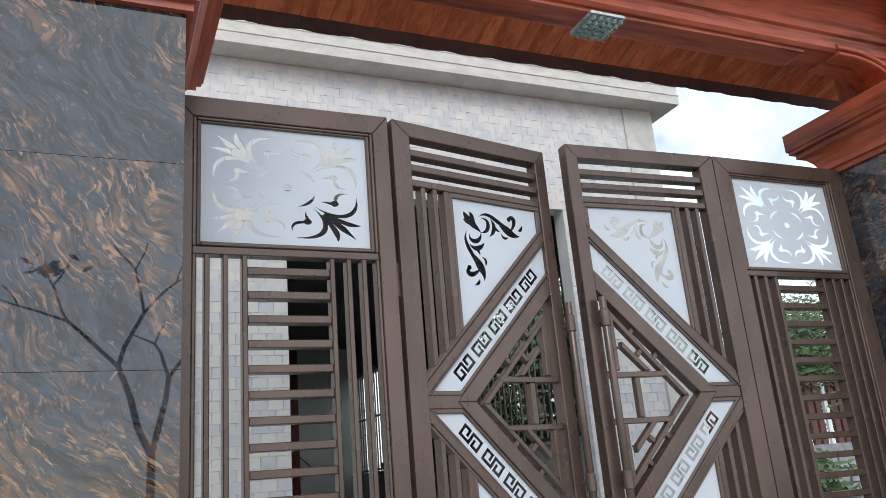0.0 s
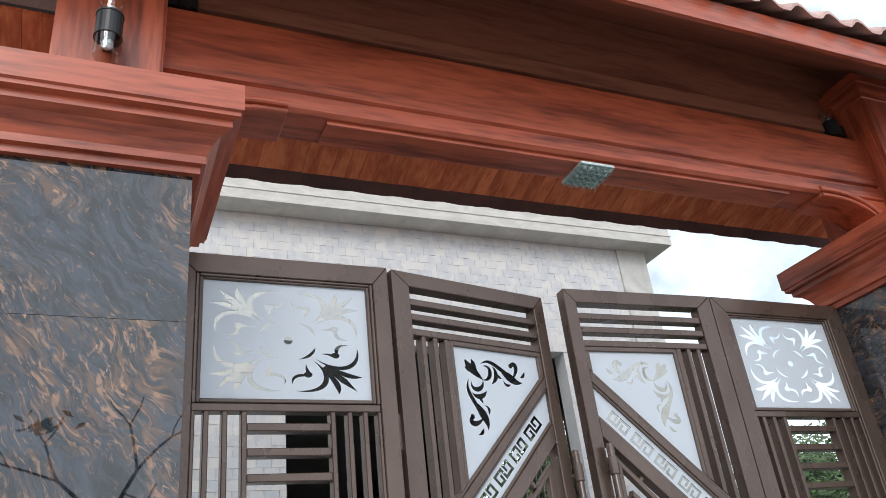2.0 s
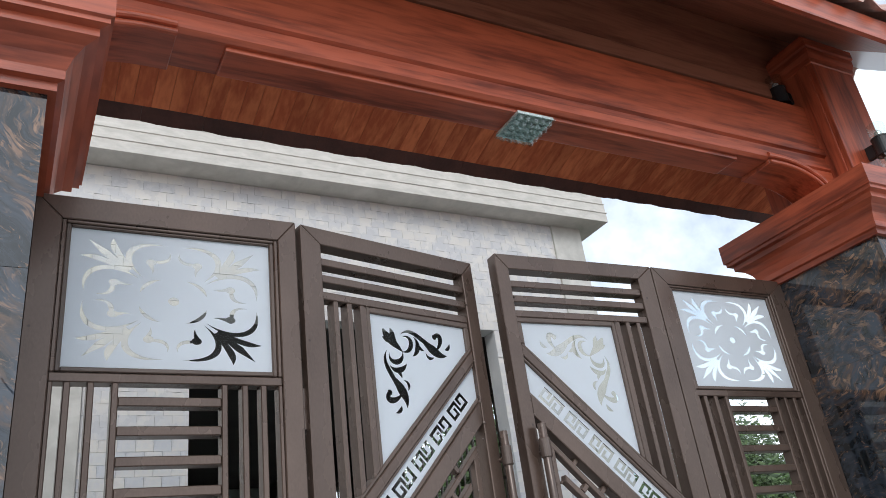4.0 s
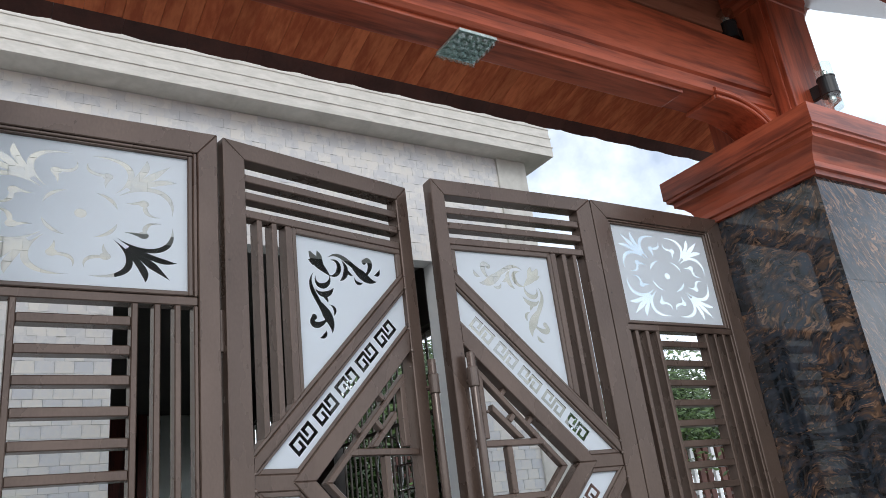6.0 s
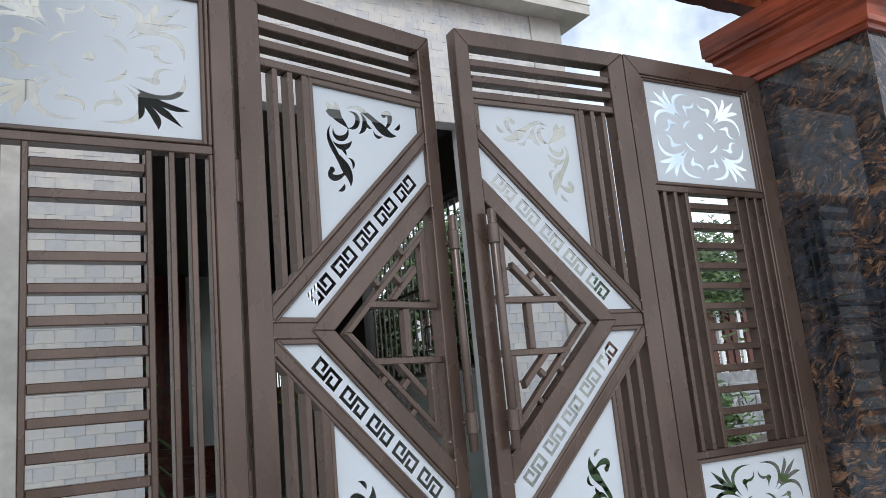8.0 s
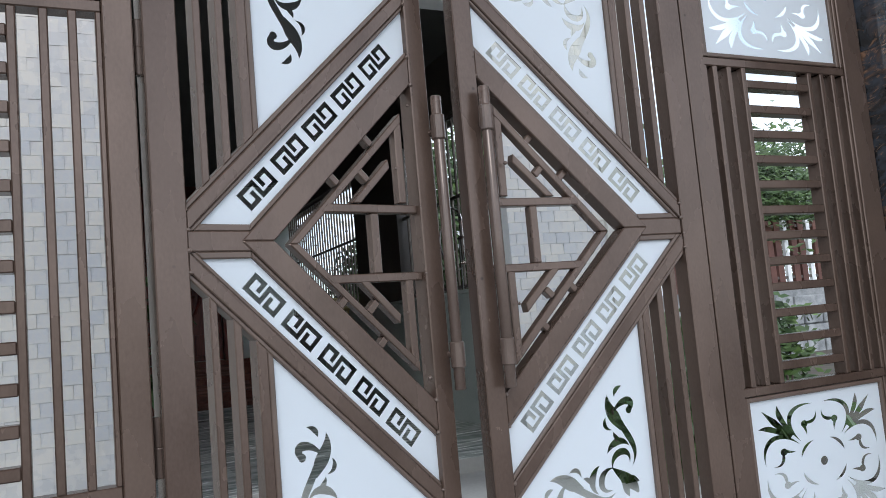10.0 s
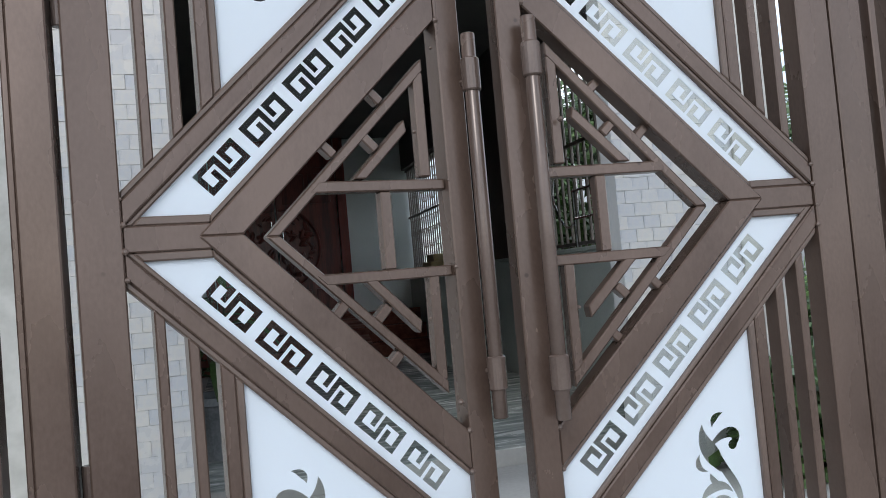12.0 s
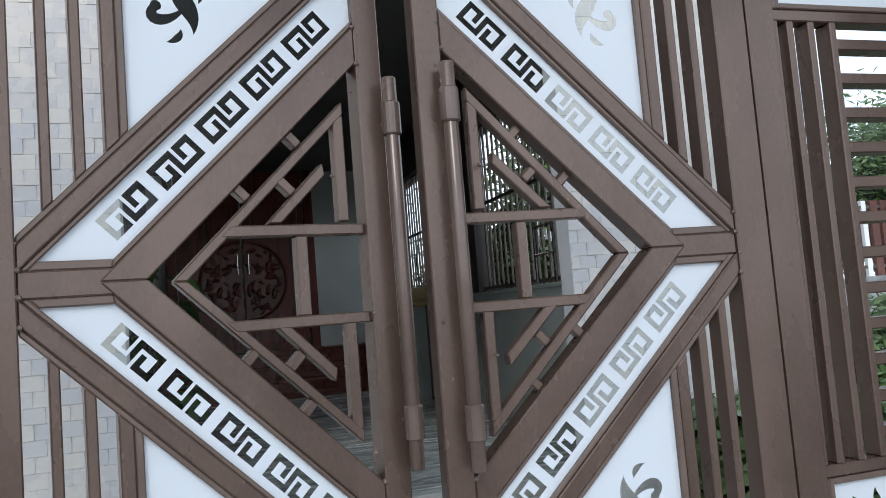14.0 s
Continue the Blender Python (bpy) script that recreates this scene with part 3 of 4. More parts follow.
        for s, c0, c1 in ((0.584, -0.268, -0.31), (0.796 - shift, -0.268, -0.31), (0.69 - shift, -0.335 + 0.3 * shift, -0.394 + shift)):
            d = 0.0125
            member("lattice_stub", [((a - c) / 2, (a + c) / 2) for a, c in ((s - d, c0), (s - d, c1), (s + d, c1), (s + d, c0))], R0 + 0.001, R1 - 0.001, M_STEEL, g, sign, flip)
    member("centre_bar", rect(S, 0.25, -0.022, 0.022), -0.018, 0.027, M_STEEL, g, sign)
    member("lattice_bar", rect(0.538 - 0.7 * shift, 0.560 - 0.7 * shift, -0.080, 0.068), -0.007, 0.022, M_STEEL, g, sign)
    # weld spots where bars meet the stiles
    rw = random.Random(5 if sign > 0 else 6)
    for u, z in ((S, 0.022), (S, 0.063), (E, 0.613), (E, 0.656), (E, 0.475), (E, 0.400), (0.652, 0.342), (0.606, 0.18), (E, 0.085), (S, 0.89), (E, 0.83), (0.236, 0.757)):
        for zs in (1, -1):
            r = rw.uniform(0.003, 0.0065)
            bm = bmesh.new()
            lathe([(r * 0.5, -r * 0.8), (r, -r * 0.2), (r * 0.8, r * 0.5), (r * 0.3, r * 0.9)], 7, (sign * (u + rw.uniform(-0.003, 0.003)), -0.0225, zs * z + rw.uniform(-0.003, 0.003)), bm)
            part("weld_spot", bm, M_BEAD, g)
    # pull handle
    hx, hy = sign * grip, -0.058
    h = part("handle", lathe([(0.0125, -0.380), (0.0142, -0.378), (0.0142, 0.362), (0.0125, 0.364)], 24, (hx, hy, 0)), M_PIPE, g, "round bronze pull pipe", True)
    for z0, z1 in ((0.251, 0.316), (-0.326, -0.261)):
        part("collar", lathe([(0.016, z0), (0.0185, z0 + 0.003), (0.0185, z1 - 0.003), (0.016, z1)], 20, (hx, hy, 0)), M_PIPE, h, "", False)
    for z in (0.275, -0.292):
        part("bracket", rod((hx, hy, z), (hx, F0 + 0.002, z), 0.009), M_PIPE, h)
    return g


gate_leaf(1, (0.997, 2.540), 11.5, 0.719, "bronze steel gate leaf with frosted glass, swung slightly inward", 0.640, 1.0, 0.010)
gate_leaf(-1, (2.471, 2.556), -2.5, 0.669, "bronze steel gate leaf with frosted glass, almost closed", 0.622, 1.08, 0.025, 0.0)


def gate_side(x0, y, W, label):
    g = thing("gate_side_panel", pose(x0, y, ZC), label, "gate", "fixed gate panels")
    S, E, H = 0.07, 0.668, HALF
    member("stile", [(0, -H), (S, -H + 0.07), (S, H - 0.07), (0, H)], F0, F1, M_STEEL, g)
    member("stile", [(W, -H), (E, -H + 0.07), (E, H - 0.07), (W, H)], F0, F1, M_STEEL, g)
    for flip in (1, -1):
        member("rail", [(0, H), (S, H - 0.07), (E, H - 0.07), (W, H)], F0, F1, M_STEEL, g, 1, flip)
        member("crossbar", rect(S, E, 0.470, 0.495), -0.018, 0.026, M_STEEL, g, 1, flip)
        for pts in (rect(S, 0.082, 0.495, 0.930), rect(E - 0.012, E, 0.495, 0.930), rect(0.082, E - 0.012, 0.920, 0.930)):
            member("inner_frame", pts, -0.020, 0.024, M_STEEL, g, 1, flip)
        for pts in (rect(0.082, 0.095, 0.498, 0.920), rect(0.643, E - 0.012, 0.498, 0.920), rect(0.095, 0.643, 0.912, 0.920), rect(0.095, 0.643, 0.498, 0.511)):
            member("bead", pts, B0, B1, M_BEAD, g, 1, flip)
        glazed(rect(0.095, 0.643, 0.511, 0.912), flower_holes(0.369, 0.7115, 0.274, 0.2), g, 1, flip)
    for u in (0.114, 0.169, 0.227, 0.506, 0.562, 0.614):
        member("upright", rect(u - 0.0085, u + 0.0085, -0.470, 0.470), -0.020, 0.026, M_STEEL, g)
    for u in (S, E - 0.012):
        member("upright", rect(u, u + 0.012, -0.470, 0.470), -0.020, 0.026, M_STEEL, g)
    for k in range(12):
        z = 0.4213 - 0.0766 * k
        member("slat", rect(0.2355, 0.4975, z - 0.0125, z + 0.0125), -0.017, 0.027, M_STEEL, g)
    return g


gate_side(X_IN_L, GATE_Y - 0.015, 0.726, "fixed bronze steel gate panel with slats and frosted glass")
gate_side(2.474, GATE_Y + 0.005, 0.757, "fixed bronze steel gate panel beside the marble pillar")


# ---- gate pillars ----
def cap_outline(e):
    """Moulding outline: offset outwards and height."""
    return [(0.0, CAP_Z0), (0.018, CAP_Z0), (0.018, CAP_Z0 + 0.022), (0.032, CAP_Z0 + 0.026), (0.032, CAP_Z0 + 0.05), (0.045, CAP_Z0 + 0.08), (0.066, CAP_Z0 + 0.105),
            (0.092, CAP_Z0 + 0.118), (0.092, CAP_Z0 + 0.14), (CAP_P - 0.008, CAP_Z0 + 0.145), (CAP_P - 0.008, CAP_Z0 + 0.158), (CAP_P, CAP_Z0 + 0.162), (CAP_P, CAP_Z1)]


def moulded_block(x0, x1, y0, y1, outline):
    bm = bmesh.new()
    rings = [[bm.verts.new(p) for p in ((x0 - o, y0 - o, z), (x1 + o, y0 - o, z), (x1 + o, y1 + o, z), (x0 - o, y1 + o, z))] for o, z in outline]
    for a, b in zip(rings, rings[1:]):
        for i in range(4):
            bm.faces.new((a[i], a[(i + 1) % 4], b[(i + 1) % 4], b[i]))
    bm.faces.new(rings[0][::-1])
    bm.faces.new(rings[-1])
    return bm


JOINTS = (0.415, 0.985, 1.53, 2.045, CAP_Z0)


def gate_pillar(x0, x1, label):
    t = thing("gate_pillar", pose(0, 0, 0), label, "pillar", "gate pillars")
    part("core", box(x0 + 0.02, x1 - 0.02, PIL_F + 0.02, PIL_B - 0.02, GROUND + 0.0145, CAP_Z0 - 0.001), M_JOINT, t)
    for z0, z1 in zip(JOINTS, JOINTS[1:]):
        z0 += 0.0004
        z1 -= 0.0004
        part("marble_tile", box(x0, x1, PIL_F, PIL_F + 0.018, z0, z1, 0.0005), M_MARBLE_L, t)
        part("marble_tile", box(x0, x1, PIL_B - 0.018, PIL_B, z0, z1, 0.0005), M_MARBLE_L, t)
        part("marble_tile", box(x0 + 0.0005, x0 + 0.018, PIL_F + 0.019, PIL_B - 0.019, z0, z1, 0.0005), M_MARBLE_L, t)
        part("marble_tile", box(x1 - 0.018, x1 - 0.0005, PIL_F + 0.019, PIL_B - 0.019, z0, z1, 0.0005), M_MARBLE_L, t)
    bm = moulded_block(x0, x1, PIL_F, PIL_B, cap_outline(0))
    part("capital", bm, M_WOODC, t, "red wood-look stepped capital")
    return t


gate_pillar(X_IN_L - PIL_W, X_IN_L, "tall gate pillar clad in polished dark blue and brown marble")
gate_pillar(X_IN_R, X_IN_R + PIL_W, "gate pillar clad in polished dark marble beside the fixed panel")

# ---- gate roof ----
BEAM_F, BEAM_B, BEAM_Z0, BEAM_Z1 = 2.19, 2.335, 2.868, 3.225
EAVE_F, EAVE_B = 1.745, 2.85
EAVE_ZF, EAVE_ZB = 3.27, 3.085
ROOF_X0, ROOF_X1 = -0.75, 4.25
RIDGE_Y, RIDGE_Z = 2.33, 3.79
POST_W, POST_F, POST_B = 0.30, 2.08, 2.52
roof = thing("gate_roof", pose(0, 0, 0), "red wood-look gate canopy with plank soffit and clay tiles", "roof")


def slope(y):
    if y < RIDGE_Y:
        return RIDGE_Z - (RIDGE_Y - y) * (RIDGE_Z - EAVE_ZF) / (RIDGE_Y - EAVE_F)
    return RIDGE_Z - (y - RIDGE_Y) * (RIDGE_Z - EAVE_ZB) / (EAVE_B - RIDGE_Y)


# beam with a moulded lower edge
bpts = [(BEAM_F, BEAM_Z1), (BEAM_F, BEAM_Z0 + 0.13), (BEAM_F - 0.018, BEAM_Z0 + 0.12), (BEAM_F - 0.018, BEAM_Z0 + 0.085), (BEAM_F - 0.004, BEAM_Z0 + 0.078), (BEAM_F - 0.004, BEAM_Z0 + 0.05),
        (BEAM_F - 0.014, BEAM_Z0 + 0.042), (BEAM_F - 0.014, BEAM_Z0 + 0.012), (BEAM_F, BEAM_Z0), (BEAM_B, BEAM_Z0), (BEAM_B, BEAM_Z1)]
PX_L, PX_R = X_IN_L - 0.10, X_IN_R + 0.10
part("beam", profile_x(bpts, PX_L, PX_R), M_WOODX, roof, "long red wood-look beam")
part("beam_panel", box(0.70, 2.77, BEAM_F + 0.012, BEAM_B - 0.012, BEAM_Z0 - 0.016, BEAM_Z0 + 0.002, 0.005), M_WOODX, roof)
part("infill", box(PX_L - POST_W, PX_R + POST_W, BEAM_F + 0.09, BEAM_B - 0.04, BEAM_Z1, RIDGE_Z - 0.045), M_WOODD, roof, "dull brown boarding above the beam")
part("batten", box(PX_L, PX_R, BEAM_F + 0.055, BEAM_F + 0.089, BEAM_Z1 + 0.075, BEAM_Z1 + 0.15, 0.004), M_WOODD, roof)
for sx, xp in ((1, PX_L), (-1, PX_R)):
    x0, x1 = sorted((xp, xp - sx * POST_W))
    part("post", box(x0, x1, POST_F, POST_B, CAP_Z1, 3.56, 0.006), M_WOODZ, roof)
    part("post_trim", box(xp - 0.008, xp + 0.008, POST_F + 0.025, POST_F + 0.075, CAP_Z1 + 0.001, 3.40, 0.003), M_WOODZ, roof)
    part("post_crown", moulded_block(x0, x1, POST_F, POST_B, [(0.0, 3.40), (0.006, 3.404), (0.006, 3.43), (0.014, 3.455), (0.014, 3.48), (0.020, 3.49), (0.020, 3.53)]), M_WOODC, roof)
    # curved bracket under the beam's end
    z = CAP_Z1 + 0.002
    arc = [(0.085 + 0.26 * (1 - math.cos(a * math.pi / 20)), (BEAM_Z0 - z - 0.02) * math.sin(a * math.pi / 20)) for a in range(11)]
    pts = [(xp, z)] + [(xp + sx * p, z + q) for p, q in arc] + [(xp + sx * 0.40, BEAM_Z0 - 0.02), (xp + sx * 0.40, BEAM_Z0 + 0.001), (xp, BEAM_Z0 + 0.001)]
    part("bracket", prism(pts, BEAM_F - 0.012, BEAM_B + 0.002, 1, 0.003), M_WOODX, roof)
    for off, r in ((0.010, 0.010), (0.040, 0.013)):
        bm = bmesh.new()
        rings = []
        fine = [(0.085 + 0.26 * (1 - math.cos(a * math.pi / 60)), (BEAM_Z0 - z - 0.02) * math.sin(a * math.pi / 60)) for a in range(31)] + [(0.40, BEAM_Z0 - z - 0.02)]
        for i, (p, q) in enumerate(fine):
            (pa, qa), (pb, qb) = fine[max(0, i - 1)], fine[min(31, i + 1)]
            d = math.hypot(pb - pa, qb - qa)
            nx, nz = -(qb - qa) / d, (pb - pa) / d
            cx, cz = max(p + nx * off, 0.014), q + nz * off
            rings.append([bm.verts.new((xp + sx * (cx + nx * r * math.cos(w)), BEAM_F - 0.013 - r * math.sin(w), z + cz + nz * r * math.cos(w))) for w in [k * math.pi / 6 for k in range(7)]])
        for a, b in zip(rings, rings[1:]):
            for i in range(6):
                bm.faces.new((a[i], a[i + 1], b[i + 1], b[i]))
            bm.faces.new((a[0], b[0], b[6], a[6]))
        bm.faces.new(rings[0])
        bm.faces.new(rings[-1][::-1])
        part("bracket_moulding", bm, M_WOODX, roof, "", False)
yf = EAVE_F + 0.02
sheet = [(yf, slope(yf)), (RIDGE_Y, RIDGE_Z), (RIDGE_Y, RIDGE_Z + 0.03), (yf, slope(yf) + 0.03)]
part("front_soffit", profile_x(sheet, ROOF_X0, PX_R + POST_W + 0.05), M_WOODD, roof)
# same soffit past the post, with the sky glare put into its colour
part("end_soffit", profile_x(sheet, PX_R + POST_W + 0.052, ROOF_X1), M_GLARESOFFIT, roof, "soffit end whitened for sky glare")
part("fascia", profile_x([(EAVE_F, EAVE_ZF - 0.015), (yf, EAVE_ZF - 0.015), (yf, EAVE_ZF + 0.10), (EAVE_F, EAVE_ZF + 0.10)], ROOF_X0, ROOF_X1), M_WOODX, roof)
# rear soffit planks
x = ROOF_X0
rnd = random.Random(4)
yr = BEAM_B + 0.002
PLANK_FALL = 0.262


def plank_z(y):
    return EAVE_ZB + PLANK_FALL * (EAVE_B - y)


while x < ROOF_X1:
    w = 0.061
    dz = rnd.uniform(-0.0015, 0.0015)
    part("plank", profile_x([(yr, plank_z(yr) + dz), (EAVE_B, EAVE_ZB + dz), (EAVE_B, EAVE_ZB + dz + 0.016), (yr, plank_z(yr) + dz + 0.016)], x, x + w - 0.0012), M_PLANK, roof)
    x += w
part("back_batten", profile_x([(yr, plank_z(yr) + 0.019), (EAVE_B, EAVE_ZB + 0.019), (EAVE_B, EAVE_ZB + 0.03), (yr, plank_z(yr) + 0.03)], ROOF_X0, ROOF_X1), M_JOINT, roof)
# bottom course of tiles along the rear eave
x = ROOF_X0
while x < ROOF_X1:
    bm = bmesh.new()
    rows = []
    for i in range(9):
        k = i / 8
        sag = 0.0045 * math.sin(math.pi * k) + rnd.uniform(-0.001, 0.001)
        px = x + 0.218 * k
        rows.append([bm.verts.new(p) for p in ((px, EAVE_B + 0.002, EAVE_ZB + 0.002), (px, EAVE_B + 0.050 + sag * 0.5, EAVE_ZB - 0.030 - sag), (px, EAVE_B + 0.058 + sag * 0.5, EAVE_ZB - 0.018 - sag), (px, EAVE_B + 0.002, EAVE_ZB + 0.020))])
    for a, b in zip(rows, rows[1:]):
        for i in range(4):
            bm.faces.new((a[i], a[(i + 1) % 4], b[(i + 1) % 4], b[i]))
    bm.faces.new(rows[0])
    bm.faces.new(rows[-1][::-1])
    part("eave_tile", bm, M_EAVETILE, roof)
    x += 0.219


def wavy_tiles(ye, z_off, name, amp, period):
    """One column after another of rolled clay tiles from ridge to eave."""
    bm = bmesh.new()
    n = int((ROOF_X1 - ROOF_X0) / 0.02)
    rows = [RIDGE_Y, RIDGE_Y + (ye - RIDGE_Y) * 0.34, RIDGE_Y + (ye - RIDGE_Y) * 0.67, ye]
    for a, b in zip(rows, rows[1:]):
        up, lo, up2, lo2 = [], [], [], []
        for i in range(n + 1):
            xx = ROOF_X0 + i * 0.02
            wv = max(amp * math.cos(2 * math.pi * xx / period), -0.5 * amp)
            up.append(bm.verts.new((xx, a, slope(a) + z_off + wv + 0.008)))
            lo.append(bm.verts.new((xx, b, slope(b) + z_off + wv + 0.022)))
            up2.append(bm.verts.new((xx, a, slope(a) + z_off + wv - 0.006)))
            lo2.append(bm.verts.new((xx, b, slope(b) + z_off + wv + 0.006)))
        for i in range(n):
            bm.faces.new((up[i], up[i + 1], lo[i + 1], lo[i]))
            bm.faces.new((up2[i], lo2[i], lo2[i + 1], up2[i + 1]))
            bm.faces.new((lo[i], lo[i + 1], lo2[i + 1], lo2[i]))
    return part(name, bm, M_TILE, roof, "rolled terracotta roof tiles")


tagged(wavy_tiles(EAVE_F - 0.05, 0.155, "roof_tiles", 0.030, 0.17), kind="stuff")
tagged(wavy_tiles(EAVE_B + 0.020, 0.060, "roof_tiles", 0.006, 0.27), kind="stuff")
part("ridge_cap", lathe([(0.09, 0), (0.09, ROOF_X1 - ROOF_X0)], 12), M_TILE, roof).matrix_local = pose(ROOF_X0, RIDGE_Y, RIDGE_Z + 0.10, 0, 90, 0)


# ---- crystal ceiling lamp under the beam ----
def crystal_lamp():
    t = thing("ceiling_lamp", pose(1.765, 2.262, BEAM_Z0 - 0.016), "square crystal ceiling lamp under the red beam", "lamp")
    part("base_plate", box(-0.075, 0.075, -0.075, 0.075, -0.012, -0.0005, 0.002), M_LAMPBACK, t)
    for i in range(5):
        for j in range(5):
            px, py = -0.06 + 0.03 * i, -0.06 + 0.03 * j
            part("crystal", lathe([(0.012, -0.012), (0.0145, -0.02), (0.009, -0.034), (0.002, -0.040)], 6, (px, py, 0)), M_CRYSTAL, t)
    part("glass_rim", box(-0.08, 0.08, -0.08, 0.08, -0.018, -0.0125, 0.001), M_CRYSTAL, t)


crystal_lamp()


# ---- cylinder wall lamps on the posts ----
def post_lamp(m, label):
    t = thing("wall_lamp", m, label, "lamp", "post lamps")
    part("casing", lathe([(0.032, -0.042), (0.037, -0.038), (0.037, 0.038), (0.032, 0.042)], 24, (0, -0.075, 0)), M_BLACK, t, "", False)
    for z in (-0.040, 0.040):
        part("ring", lathe([(0.036, z - 0.004), (0.039, z - 0.003), (0.039, z + 0.003), (0.036, z + 0.004)], 24, (0, -0.075, 0)), M_BLACK, t)
    for s in (1, -1):
        part("lens", lathe([(0.033, s * 0.044), (0.0365, s * 0.046), (0.0365, s * 0.105), (0.034, s * 0.11)], 24, (0, -0.075, 0)), M_CRYSTAL, t, "clear glass cylinder")
        part("bulb", lathe([(0.010, s * 0.045), (0.016, s * 0.056), (0.016, s * 0.070), (0.006, s * 0.080)], 12, (0, -0.075, 0)), M_LAMPBACK, t)
    part("arm", box(-0.014, 0.014, -0.05, 0.0, -0.03, 0.03, 0.003), M_BLACK, t)
    return t


for xm in (PX_L - POST_W / 2, PX_R + POST_W / 2):
    post_lamp(pose(xm, POST_F, 2.925), "black cylinder wall lamp with clear glass ends on post")
post_lamp(pose(PX_R, 2.235, 3.30, 0, 0, -90), "black cylinder wall lamp between post and beam")
post_lamp(pose(PX_L, 2.235, 3.30, 0, 0, 90), "black cylinder wall lamp between post and beam")


# ---- house ----
HX0, HX1 = -2.0, 3.835
OPEN_L, OPEN_R, LINTEL = 1.055, 2.970, 2.985
WALL_T, WALL_TOP = 0.12, 3.83
CEIL_Z = 3.43
FY = FACADE_Y
house_wall = thing("wall_front", pose(0, 0, 0), "white ceramic tiled front wall of the house", "wall", kind="structure")
for x0, x1, z0, z1 in ((HX0, OPEN_L, GROUND, WALL_TOP), (OPEN_R, HX1, GROUND, WALL_TOP), (OPEN_L, OPEN_R, LINTEL, WALL_TOP)):
    part("backing", box(x0, x1, FY + 0.0, FY + WALL_T, z0, z1), M_GROUT, house_wall)
for y0, y1, z0, z1 in ((FY + 0.014, 5.5, GROUND, WALL_TOP), (5.502, 12.0, GROUND, 1.50), (5.502, 12.0, 2.95, WALL_TOP)):
    part("side_face", box(HX1, HX1 + 0.02, y0, y1, z0, z1), M_CREAM, house_wall)
# cream marble trims at the corner and beside the left wall
part("corner_trim", box(3.600, HX1 + 0.022, FY - 0.02, FY + 0.012, GROUND, WALL_TOP, 0.004), M_CREAM, house_wall, "cream marble corner trim")
part("corner_trim", box(-0.05, 0.55, FY - 0.02, FY + 0.012, GROUND, LINTEL + 0.3, 0.004), M_CREAM, house_wall, "cream marble pilaster")
part("plinth", box(0.552, OPEN_L + 0.01, FY - 0.025, FY + 0.012, GROUND, PORCH_Z + 0.06, 0.004), M_CREAM, house_wall)

TW, TH = 0.084, 0.060
tile_mesh = {}


def tile_boxes(x0, x1, z0, z1, nearest):
    """Ceramic blocks in two depths, broken joint; nearest ones as single pieces."""
    out = []
    r = 0
    z = z0
    while z < z1 - 0.02:
        x = x0 - (TW * 0.5 if r % 2 else 0)
        c = 0
        while x < x1 - 0.01:
            a, b = max(x, x0), min(x + TW, x1)
            if b - a > 0.012:
                out.append((a + 0.0003, b - 0.0003, z + 0.0003, min(z + TH, z1) - 0.0003, (r * 2 + c) % 3))
            x += TW
            c += 1
        z += TH
        r += 1
    return out


far = bmesh.new()
pieces = tile_boxes(0.554, OPEN_L, PORCH_Z + 0.06, LINTEL, True) + tile_boxes(OPEN_R, 3.600, GROUND, LINTEL, True) + tile_boxes(-0.05, 3.600, LINTEL, WALL_TOP, False)
rnd = random.Random(8)
single = []
for a, b, z0, z1, d in pieces:
    depth = 0.003 + 0.0013 * d + rnd.uniform(0, 0.0008)
    if (a < OPEN_L and 0.9 < z0 < 2.3) or (a > OPEN_R - 0.01 and 1.0 < z0 < 2.1):
        single.append((a, b, z0, z1, FY - depth))
    else:
        box(a, b, FY - depth, FY + 0.004, z0, z1, bm=far)
tagged(part("tiles", far, M_WHITETILE, house_wall), kind="stuff")

# cornice
cor = [(0.0, 0.0), (0.175, 0.0), (0.175, 0.068), (0.181, 0.071), (0.181, 0.078), (0.173, 0.082), (0.173, 0.142), (0.178, 0.146), (0.178, 0.153), (0.170, 0.157),
       (0.170, 0.217), (0.175, 0.221), (0.175, 0.228), (0.166, 0.232), (0.166, 0.300), (0.172, 0.304), (0.172, 0.330), (0.0, 0.35)]
bm = moulded_block(HX0, HX1, FY, 12.0, [(o, WALL_TOP + z) for o, z in cor])
tagged(part("cornice", bm, M_CORNICE), "stepped pale stone cornice along the roof edge", "cornice", kind="structure")

# porch
floor = thing("floor", pose(0, 0, 0), "polished slate-patterned porch floor tiles", "floor", kind="structure")
part("slab", box(HX0 + 0.1, HX1 - 0.05, 5.05, 12.3, GROUND, PORCH_Z - 0.006), M_CONC, floor)
for i in range(7):
    for j in range(10):
        x0, y0 = 0.9 + i * 0.4 + (0.0), 5.052 + j * 0.6
        part("floor_tile", box(x0 + 0.001, x0 + 0.399, y0 + 0.001, y0 + 0.599, PORCH_Z - 0.012, PORCH_Z), M_FLOOR, floor)
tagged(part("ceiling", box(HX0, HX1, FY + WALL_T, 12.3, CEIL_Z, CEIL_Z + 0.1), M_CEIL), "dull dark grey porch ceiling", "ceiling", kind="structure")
BACK_Y = 11.9
SIDE_X = 3.62
STEP_TOP = 1.06
wall_back = part("wall_back", box(HX0, HX1, BACK_Y, BACK_Y + 0.2, GROUND, CEIL_Z), M_PALE)
tagged(wall_back, "pale green plastered back wall of the porch", "wall", kind="structure")
